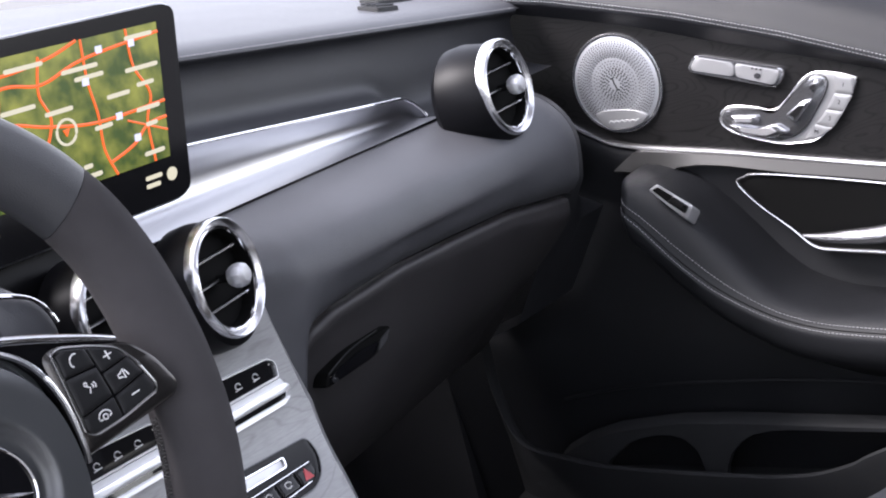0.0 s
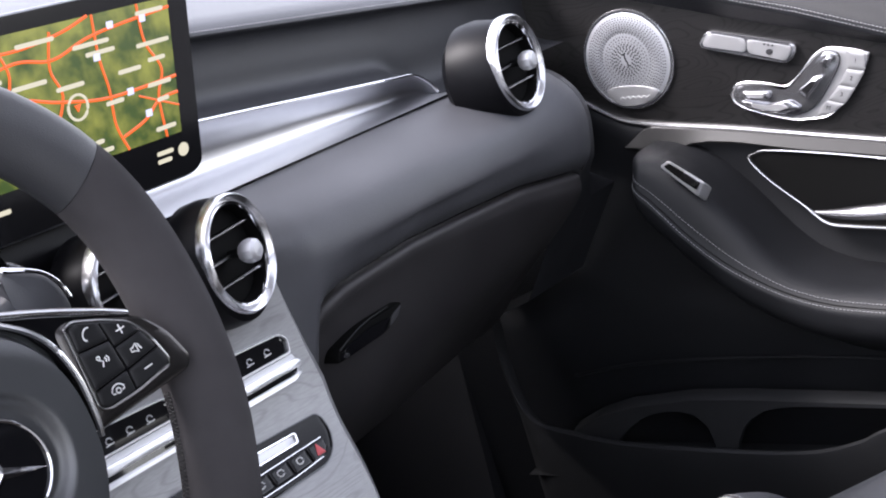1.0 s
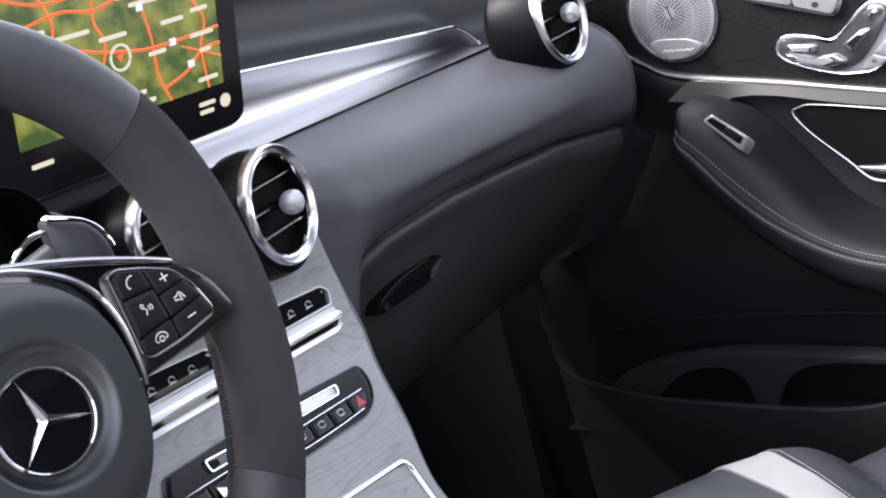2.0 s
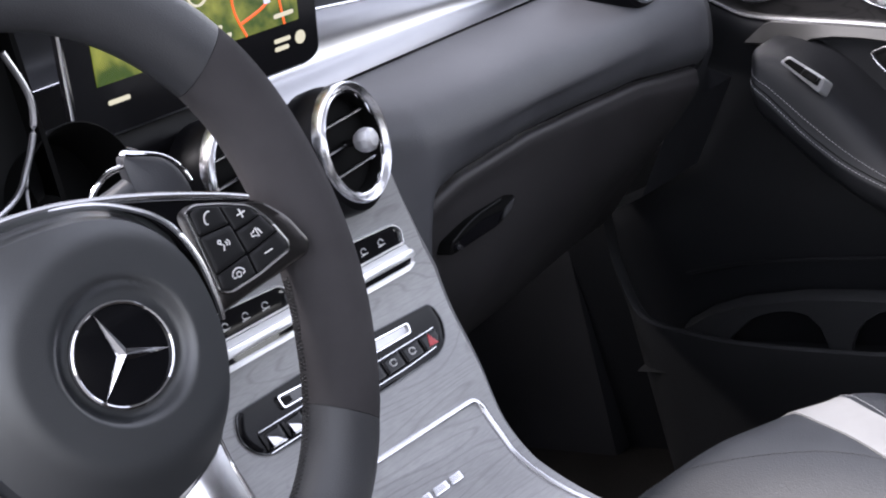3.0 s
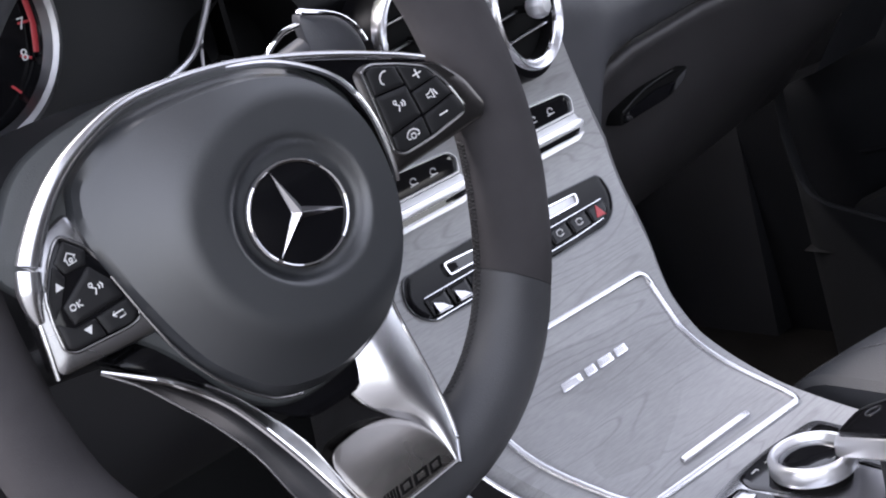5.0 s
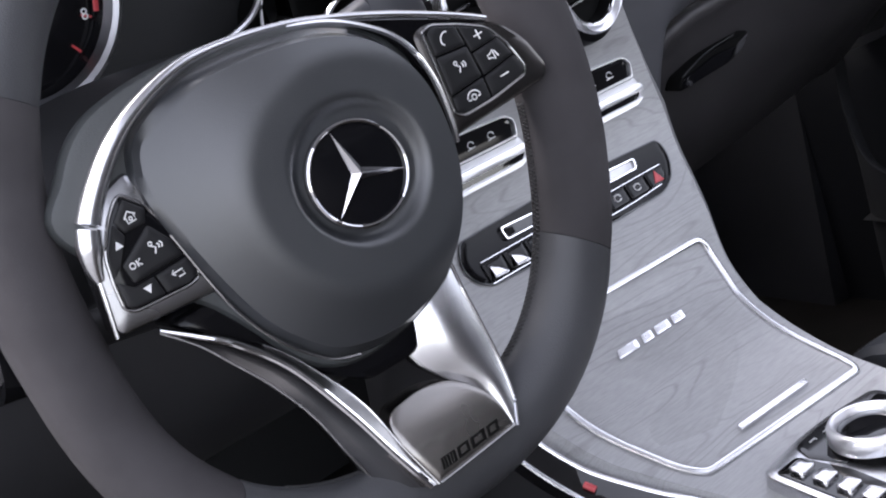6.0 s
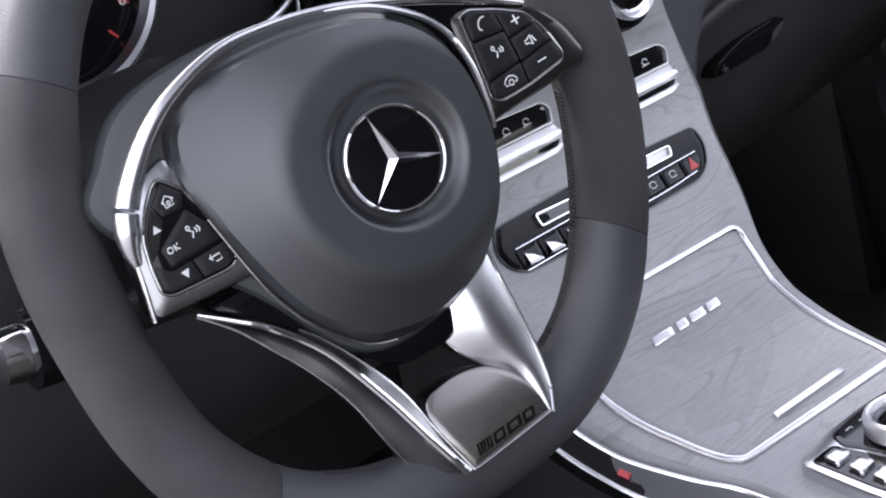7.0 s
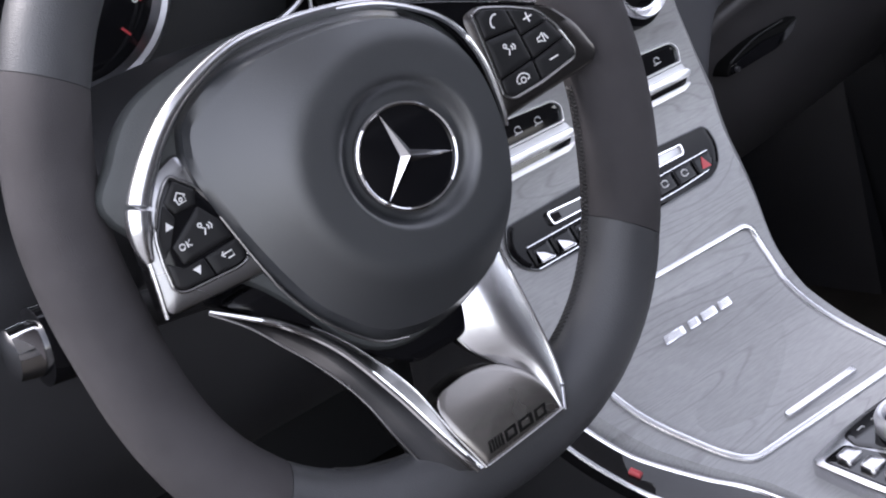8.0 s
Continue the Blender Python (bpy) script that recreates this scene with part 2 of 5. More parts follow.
def stack_at(z):
    """The centre stack's profile at the height z: y and the outward normal."""
    for a, b in zip(ST, ST[1:]):
        if b.z <= z <= a.z:
            k = (a.z - z) / max(a.z - b.z, 1e-9)
            d = (b - a).normalized()
            return a.y + (b.y - a.y) * k, Vector((0, d.z, -d.y))
    return ST[-1].y, Vector((0, 0, 1))


def on_stack(x, z, h):
    y, n = stack_at(z)
    return Vector((x, y, z)) + n * h


def on_door(y, z, h):
    return Vector((1.14 - h, y, z))


def facing(y):
    return lambda x, z, h: Vector((x, y - h, z))


WHEEL = pose(-0.006, 0, 0.672, 0, 0, -13.4) @ pose(0, 0, 0, 90 - 11.09) @ pose(0, 0, 0, 0, 0, 9.7)


def on_wheel(u, v, w):
    return WHEEL @ Vector((u, v, w))


# ---- the cabin's shell ----
def cabin():
    tagged(part("ground", sheet([[(-300, -300, -0.42), (300, -300, -0.42)], [(-300, 300, -0.42), (300, 300, -0.42)]]), GROUND), "grey asphalt ground outside the car", "ground", kind="structure")
    tagged(part("floor", boxy(-0.5, 1.2, -2.2, 1.1, -0.06, 0.0, 0.01), CARPET), "black carpeted cabin floor", "floor", kind="structure")
    bm = bmesh.new()
    for x0, x1, y0, y1 in ((-0.36, 1.24, -0.24, 0.06), (-0.36, 0.0, -1.1, -0.2402), (1.02, 1.24, -1.1, -0.2402), (-0.36, 1.24, -2.1, -1.1002)):
        one = boxy(x0, x1, y0, y1, 1.27, 1.31, 0.004)
        me = bpy.data.meshes.new("tmp")
        one.to_mesh(me)
        one.free()
        bm.from_mesh(me)
        bpy.data.meshes.remove(me)
    tagged(part("ceiling", bm, BACKFILL), "pale grey fabric roof lining round an open glass roof", "ceiling", kind="structure")
    tagged(part("wall_front", boxy(-0.6, 1.3, 0.958, 1.0, -0.02, 0.822, 0.01), DARK), "dark bulkhead behind the dashboard", "bulkhead", kind="structure")
    tagged(part("wall_rear", boxy(-0.5, 1.3, -2.2, -2.1, 0.0, 1.268, 0.01), PLASTIC), "dark rear end of the cabin", "wall", kind="structure")
    tagged(part("wall_left", boxy(-0.52, -0.46, 0.12, 1.0, -0.02, 0.80, 0.01), DARK), "dark footwell side panel", "side panel", kind="structure")


cabin()
tagged(part("wall_right", boxy(1.262, 1.30, -2.2, 1.0, -0.05, 0.55, 0.01), DARK), "dark outer side of the cabin", "wall", kind="structure")
tagged(part("wall_corner", boxy(1.12, 1.30, 0.62, 1.0, -0.02, 0.72, 0.01), PLASTIC), "dark front corner of the cabin", "wall", kind="structure")


# ---- dashboard, passenger side ----
def z_crest(x):
    return 0.8067 - 0.1215 * (x - 0.595)


def z_line(x):
    return lerp([(0.40, 0.748), (0.56, 0.731), (0.838, 0.699), (0.854, 0.692), (0.866, 0.682), (0.874, 0.672)], x)


def z_seam(x):
    return lerp([(0.49, 0.42), (0.505, 0.45), (0.520, 0.50), (0.530, 0.535), (0.538, 0.550), (0.553, 0.561), (0.585, 0.569), (0.68, 0.576), (0.766, 0.574), (0.865, 0.569), (0.98, 0.552), (1.04, 0.540)], x)


def pad_section(x):
    zs = z_seam(x)
    zt = 0.668
    bulge = 0.012 * math.sin(min(1, max(0, (x - 0.5) / 0.5)) * math.pi)
    end = max(0.0, (x - 0.965) / 0.13) ** 2 * 0.09
    k = min(1.0, max(0.0, (0.535 - x) / 0.05))
    sec = [(0.345, zt - 0.004), (0.337, zt), (0.320, zt - 0.003), (0.292, zt - 0.013), (0.269 - bulge + 0.010 * k, zt - 0.034), (0.259 - bulge + 0.014 * k, zt - 0.062), (0.264 - bulge + 0.016 * k, zs + 0.022), (0.273 - bulge + 0.03 * k, zs + 0.008), (0.284 - bulge + 0.05 * k, zs)]
    return spline([(x, y + end, z - end * 0.2) for y, z in sec], 4)


def dashboard():
    d = root("dashboard", "charcoal leather dashboard with stitched top and silver trim band", "dashboard", at=(0.75, 0.4, 0.6))
    xs = [-0.46 + i * 0.02 for i in range(82)]
    rows = []
    for x in xs:
        zc = z_crest(max(x, 0.42))
        sec = [(0.965, zc + 0.105), (0.75, zc + 0.075), (0.55, zc + 0.042), (0.43, zc + 0.016), (0.398, zc + 0.006), (0.386, zc - 0.004)]
        rows.append([p for p in spline([(x, y, z) for y, z in sec], 5)])
    part("dash_top", sheet(rows), LEATHER_TOP, d, "grey leather dash top")
    rows = []
    for i in range(60):
        x = 0.14 + i * (1.12 - 0.14) / 59
        zc, zl = z_crest(max(x, 0.42)) - 0.0035, (z_line(x) if x < 0.874 else 0.668)
        rows.append(spline([(x, 0.386, zc), (x, 0.385, zc - 0.004), (x, 0.396, zc - 0.012), (x, 0.397, (zc + zl) / 2), (x, 0.392, zl + 0.012), (x, 0.3545, zl)], 5))
    part("dash_face", sheet(rows), LEATHER, d, "dark leather band below the stitched edge")
    rows = []
    for i in range(50):
        x = 0.16 + i * (0.8735 - 0.16) / 49
        zl = z_line(x)
        k = zl - 0.672
        rows.append(spline([(x, 0.3520, zl), (x, 0.3605, zl - 0.22 * k), (x, 0.3650, zl - 0.50 * k), (x, 0.3600, zl - 0.80 * k), (x, 0.334, 0.671)], 6))
    part("trim_band", sheet(rows), SATIN, d, "satin silver trim band")
    part("trim_line", tube(spline([(x, 0.3520, z_line(x) + 0.0005) for x in (0.17, 0.3, 0.40, 0.5, 0.6, 0.7, 0.8, 0.838, 0.854, 0.866, 0.8735)], 6), 0.0014), CHROME, d, "thin bright line")
    rows = [pad_section(0.492 + i * (1.0 - 0.492) / 89) for i in range(90)]
    part("dash_pad", sheet(rows), LEATHER_TOP, d, "charcoal leather pad over the glovebox")
    # stitched double seam along the dash top
    for off, nm in ((0.0, "stitch"), (0.010, "stitch")):
        stitches([(x, 0.3865 + off, z_crest(max(x, 0.42)) - 0.0025 + off * 0.62) for x in [0.42 + i * 0.01 for i in range(71)]], THREAD_DARK if off else THREAD, d)
    rows = [pad_section(1.0015 + i * 0.008)[:-6] + [Vector((1.0015 + i * 0.008, 0.33, 0.50)), Vector((1.0015 + i * 0.008, 0.40, 0.40)), Vector((1.0015 + i * 0.008, 0.52, 0.36))] for i in range(16)]
    part("end_cap", sheet(rows), LEATHER, d, "dark leather end of the dash")
    for x0, x1, y in ((0.93, 0.965, 0.425), (0.99, 1.05, 0.47)):
        g = part("top_grille", shell(rounded([(x0, y), (x1, y), (x1, y + 0.03), (x0, y + 0.03)], 0.004), lambda a, b, h: Vector((a, b, z_crest(a) + 0.0165 + 0.21 * (b - 0.425) + h)), -0.01, 0.003, 0.001), DARK, d, "small dark grille")
        for k in range(4):
            part("slat", tube([Vector((x0 + 0.003, y + 0.005 + 0.0065 * k, z_crest(x0) + 0.021 + 0.21 * (y + 0.0065 * k - 0.42))), Vector((x1 - 0.003, y + 0.005 + 0.0065 * k, z_crest(x1) + 0.021 + 0.21 * (y + 0.0065 * k - 0.42)))], 0.001, 6), PLASTIC, g)
    # lower driver side panel and centre body behind the stack
    part("knee_panel", sheet([spline([(x, 0.30, 0.70), (x, 0.19, 0.655), (x, 0.165, 0.60), (x, 0.19, 0.50), (x, 0.30, 0.42), (x, 0.5, 0.38)], 5) for x in [-0.46 + i * 0.063 for i in range(11)]]), PLASTIC, d, "dark lower panel behind the wheel")
    part("knee_seam", tube([(-0.45 + 0.02 * i, 0.176, 0.56 + 0.0006 * i) for i in range(24)], 0.003), DARK, d)
    return d


dashboard()


def fairing():
    f = root("dash_fairing", "gloss black fairing between instruments and screen around the vents", "trim panel", at=(0.28, 0.30, 0.69))
    part("panel", shell(rounded([(0.135, 0.655), (0.415, 0.655), (0.415, 0.690), (0.385, 0.716), (0.150, 0.728)], [0.01, 0.01, 0.02, 0.02, 0.01]), lambda x, z, h: Vector((x, 0.305 - h + 0.25 * max(0.0, z - 0.69), z)), -0.012, 0.0, 0.004), VENT_SHELL, f)


fairing()


def glovebox():
    g = root("glovebox", "closed dark glovebox lid with a recessed handle", "glovebox", at=(0.8, 0.32, 0.45))
    rows = []
    for i in range(80):
        x = 0.530 + i * (0.998 - 0.530) / 79
        zs = z_seam(x) - 0.0035
        bulge = 0.012 * math.sin(min(1, max(0, (x - 0.5) / 0.5)) * math.pi)
        e = max(0.0, (0.555 - x) / 0.025) ** 2 * 0.012 + max(0.0, (x - 0.965) / 0.13) ** 2 * 0.09 + max(0.0, (x - 0.985) / 0.013) ** 2 * 0.008
        far = min(1.0, max(0.0, (x - 0.60) / 0.36)) ** 1.3
        sec = [(0.292 - bulge + e, zs), (0.2835 - bulge + e, zs - 0.002), (0.282 - bulge + e, zs - 0.010), (0.289 - bulge + e, zs - 0.028), (0.300 + e + 0.035 * far, 0.475), (0.335 + 0.07 * far, 0.42), (0.40 + 0.06 * far, 0.370), (0.54, 0.335)]
        rows.append(spline([(x, y, z) for y, z in sec], 5))
    part("lid", sheet(rows), PLASTIC_BROWN, g)
    fn = lambda x, z, h: Vector((x - 0.012, 0.2765 - h, z + 0.006))
    rim = rounded([(0.560, 0.4985), (0.564, 0.509), (0.600, 0.5185), (0.662, 0.5205), (0.655, 0.510), (0.632, 0.5015)], [0.003, 0.006, 0.02, 0.006, 0.008, 0.02])
    # Raised black plate; the shade of the recess is its colour.
    part("handle_recess", shell(rim, fn, -0.02, 0.003, 0.002), BLACK, g, "black plate standing in for shade in the handle recess")
    part("recess_lip", tube([fn(p.x, p.y, 0.003) for p in spline([(0.566, 0.5095, 0), (0.600, 0.5192, 0), (0.640, 0.5225, 0)], 6)], 0.0006, 6), DARK, g, "moulded lip")
    h = part("handle", shell(rounded([(0.563, 0.500), (0.567, 0.508), (0.610, 0.5145), (0.640, 0.513), (0.628, 0.503)], 0.004), fn, 0.0, 0.0055, 0.002), BARREL, g, "gloss black handle")
    part("handle_scoop", shell(rounded([(0.634, 0.5035), (0.642, 0.5135), (0.659, 0.5185), (0.652, 0.5105)], 0.003), fn, 0.001, 0.0042, 0.002), PLASTIC, g, "grey scoop beside the handle")
    part("lock", lathe([(0.0, 0.003), (0.0022, 0.003), (0.0026, 0.0)], pose(0.556, 0.2700, 0.5095, 90)), CHROME, h, "small chrome lock")
    part("left_cheek", boxy(0.505, 0.545, 0.33, 0.52, 0.30, 0.50, 0.01), DARK, g)
    return g


glovebox()


# ---- round air vents ----
def air_vent(center, R, yaw, pitch, label, barrel=0.045, flare=1.08, name="air_vent"):
    v = root(name, label, "air vent", "round vents of the dashboard", at=center)
    m = pose(*center, 90 - pitch, 0, yaw)
    part("barrel", lathe([(R * 0.9, -0.001), (R * 1.00, -0.004), (R * 1.04, -0.010), (R * 1.08, -0.022), (R * flare, -barrel * 0.6), (R * flare * 0.97, -barrel * 0.85), (R * flare * 0.8, -barrel), (R * 0.4, -barrel - 0.004)], m @ Matrix.Translation((0, -0.005, 0))), VENT_SHELL, v, "black barrel")
    part("bezel", lathe([(R * 0.99, -0.008), (R, -0.002), (R * 0.985, 0.002), (R * 0.955, 0.0036), (R * 0.925, 0.0026), (R * 0.885, -0.0022), (R * 0.865, -0.0030)], m), SILVER, v, "satin silver ring")
    part("inner_ring", lathe([(R * 0.868, -0.0034), (R * 0.860, -0.0008), (R * 0.840, 0.0004), (R * 0.818, -0.0004), (R * 0.810, -0.0022)], m), CHROME, v, "bright inner ring")
    # Shallow duct; its near-black colour stands in for the dark of depth.
    part("duct", lathe([(R * 0.811, -0.0020), (R * 0.79, -0.0125), (0.0, -0.0125)], m), BLACK, v, "duct painted black for its inner shade")
    for k in (-0.4, 0.0, 0.4):
        w = R * math.sqrt(max(0.0, 0.80 ** 2 - k * k))
        bm = boxy(-w, w, R * k - 0.0009, R * k + 0.0009, -0.0115, -0.0065, 0.0004)
        bmesh.ops.transform(bm, matrix=m, verts=bm.verts)
        s = part("slat", bm, BLACK, v)
        bm = tube([(-w, R * k, -0.0062), (w, R * k, -0.0062)], 0.0012, 6)
        bmesh.ops.transform(bm, matrix=m, verts=bm.verts)
        part("slat_edge", bm, SILVER, s, "silver slat edge")
    part("knob_neck", lathe([(0.0035, -0.010), (0.0035, 0.004)], m, 16), BLACK, v)
    part("knob", lathe([(0.0035, 0.001), (R * 0.15, 0.0025), (R * 0.19, 0.0065), (R * 0.205, 0.0110), (R * 0.19, 0.0150), (R * 0.13, 0.0178), (0.0, 0.0184)], m @ pose(0, 0, 0, 0, 0, 8), 9), FROST, v, "satin silver knob")
    return v


air_vent((0.900, 0.264, 0.6862), 0.0493, 8, 3, "round air vent with silver ring and black barrel beside door", 0.064, 1.14)
vent = air_vent((0.4435, 0.2437, 0.641), 0.0492, 14, 3, "round air vent with silver ring above the centre stack")
air_vent((0.334, 0.2475, 0.652), 0.0492, 14, 3, "round air vent with silver ring above the centre stack")
air_vent((0.225, 0.2515, 0.659), 0.0492, 14, 3, "round air vent with silver ring above the centre stack")


# ---- centre stack and console ----
def x_edge(z):
    return lerp([(0.29, 0.50), (0.308, 0.485), (0.326, 0.478), (0.362, 0.478), (0.40, 0.490), (0.454, 0.505), (0.51, 0.516), (0.557, 0.513), (0.604, 0.506), (0.70, 0.495)], z)


def x_left(z):
    return lerp([(0.29, 0.270), (0.3155, 0.266), (0.326, 0.2505), (0.340, 0.2345), (0.350, 0.2285), (0.365, 0.2222), (0.385, 0.2190), (0.41, 0.2185), (0.454, 0.2235), (0.51, 0.216), (0.557, 0.219), (0.604, 0.226), (0.70, 0.237)], z)


def console():
    c = root("centre_console", "grey wood centre console sweeping down from the dashboard", "centre console", at=(CX, 0.1, 0.3))
    rows = []
    for p in ST:
        xr = x_edge(p.z)
        half = xr - CX
        y, n = p.y, stack_at(p.z)[1]
        row = []
        for k in range(-12, 13):
            u = k / 12
            drop = 0.010 * max(0.0, (abs(u) - 0.9) / 0.1) ** 2
            q = Vector((CX + (half if u > 0 else CX - x_left(p.z)) * u, y, p.z)) - n * drop
            row.append(q)
        rows.append(row)
    part("fascia", sheet(rows), WOOD, c, "grey open-pore wood surface")
    for s in (-1, 1):
        rows = []
        for p in ST:
            q = on_stack(x_edge(p.z) if s > 0 else x_left(p.z), p.z, -0.010)
            rows.append([q, q + Vector((-0.004 * s, 0.010, -0.012)), Vector((q.x - 0.012 * s, q.y + 0.10, max(0.1, q.z - 0.16))), Vector((q.x - 0.012 * s, q.y + 0.16, 0.0))])
        part("side_wall", sheet(rows), PLASTIC, c, "dark plastic flank")
    return c


con = console()


def storage_lid():
    l = root("storage_lid", "grey wood roller lid framed in silver on the console", "storage lid", at=(CX, 0.14, 0.37))
    o = rounded([(0.262, 0.4175), (0.4665, 0.4135), (0.4535, 0.355), (0.4605, 0.3195), (0.279, 0.3215), (0.252, 0.362)], [0.03, 0.014, 0.02, 0.008, 0.012, 0.03], 8)
    n = len(o)
    path = [on_stack(p.x, p.y, 0.0015) for p in o]
    part("frame", tube(path, 0.0030, 10, flat=0.7, up=(0, -0.6, 0.8), closed=True), SILVER, l, "polished silver frame")
    part("lid", shell([p.lerp(Vector((CX, 0.36)), 0.012) for p in o], on_stack, -0.002, 0.0012, 0.001, rings=14), WOOD, l, "grey wood lid with pale grain")
    # lettered emblem shown as plain slanted bars
    em = part("emblem", shell(rounded([(0.322, 0.3745), (0.345, 0.3745), (0.347, 0.3795), (0.325, 0.3795)], 0.001, 2), on_stack, 0.001, 0.004, 0.0005, rings=2), SILVER, l, "chrome emblem bars")
    for x0, x1 in ((0.350, 0.362), (0.365, 0.382), (0.385, 0.399)):
        part("emblem_bar", shell(rounded([(x0, 0.3745), (x1, 0.3745), (x1 + 0.0015, 0.3795), (x0 + 0.002, 0.3795)], 0.001, 2), on_stack, 0.001, 0.004, 0.0005, rings=2), SILVER, em)
    part("grip", shell(rounded([(0.337, 0.3245), (0.415, 0.3240), (0.417, 0.3256), (0.337, 0.3262)], 0.0008, 3), on_stack, 0.0, 0.005, 0.001, rings=2), SILVER, l, "silver grip strip")


storage_lid()


def ribbon_ring(corners, r, k, h0, h1, edge, n=5):
    """A flat frame on the stack: its outline and the same outline drawn in by k metres."""
    o = rounded(corners, r, n)
    cx, cz = sum(p.x for p in o) / len(o), sum(p.y for p in o) / len(o)
    hx, hz = max(abs(p.x - cx) for p in o), max(abs(p.y - cz) for p in o)
    return shell(o, on_stack, h0, h1, edge, inner=[Vector((cx + (p.x - cx) * (1 - k / hx), cz + (p.y - cz) * (1 - k / hz))) for p in o])


def climate_panel():
    p = root("climate_panel", "silver climate control strip with black glass displays", "control panel", at=(CX, 0.26, 0.545))
    for a, b in ((0.249, 0.3525), (0.3800, 0.4865)):
        c = [(a, 0.5420), (b - 0.0062, 0.5415), (b - 0.0035, 0.5535), (b - 0.0100, 0.5605), (a, 0.5660)]
        fr = part("display_frame", ribbon_ring(c, [0.002, 0.002, 0.004, 0.005, 0.002], 0.0022, -0.002, 0.0042, 0.0010), ALU, p, "satin silver frame")
        gl = part("display", shell(rounded([(x + (0.0016 if x == a else -0.0014), z + (0.0014 if z < 0.55 else -0.0014)) for x, z in c], 0.003), on_stack, -0.001, 0.0026, 0.0006), GLASS_BLACK, p, "black glass display")
        for k in range(3):
            x = b - 0.030 - 0.021 * k
            part("symbol", tube([on_stack(x + 0.0030 * math.cos(q * 0.7), 0.5515 + 0.0024 * math.sin(q * 0.7), 0.0030) for q in range(8)], 0.0005, 5), ICON, gl, "small white symbol")
            part("symbol", tube([on_stack(x - 0.004, 0.5485, 0.0030), on_stack(x + 0.004, 0.5490, 0.0030)], 0.0005, 5), ICON, gl, "small white symbol")
        pl = part("panel", shell(rounded([(a, 0.5200), (b - 0.013, 0.5198), (b - 0.003, 0.5232), (b, 0.5305), (b - 0.0045, 0.5408), (a, 0.5415)], [0.002, 0.004, 0.004, 0.004, 0.002, 0.002]), on_stack, -0.002, 0.0026, 0.0010), FROST, p, "satin silver panel")
        part("rocker_bar", shell(rounded([(a + 0.002, 0.5290), (b - 0.002, 0.5290), (b - 0.0008, 0.5325), (b - 0.004, 0.5358), (a + 0.002, 0.5362)], 0.0018, 4), on_stack, 0.001, 0.0070, 0.0022, 0.0006, rings=3), ALU, pl, "satin rocker bar")
        part("slot", shell(rounded([(a + 0.004, 0.5245), (b - 0.009, 0.5243), (b - 0.005, 0.5285), (a + 0.004, 0.5288)], 0.0012, 2), on_stack, 0.002, 0.0032, 0.0002, rings=2), GLASS_BLACK, pl, "dark slot")
        part("lower_bar", shell(rounded([(a + 0.002, 0.5202), (b - 0.013, 0.5200), (b - 0.0035, 0.5236), (b - 0.005, 0.5252), (b - 0.014, 0.5232), (a + 0.002, 0.5236)], 0.001, 3), on_stack, 0.001, 0.0050, 0.0012, rings=2), ALU, pl, "silver lower bar")


GLASS_BLACK = mat("black_glass", (0.006, 0.006, 0.007), 0.04, vary=0.03, spec=0.6)
climate_panel()


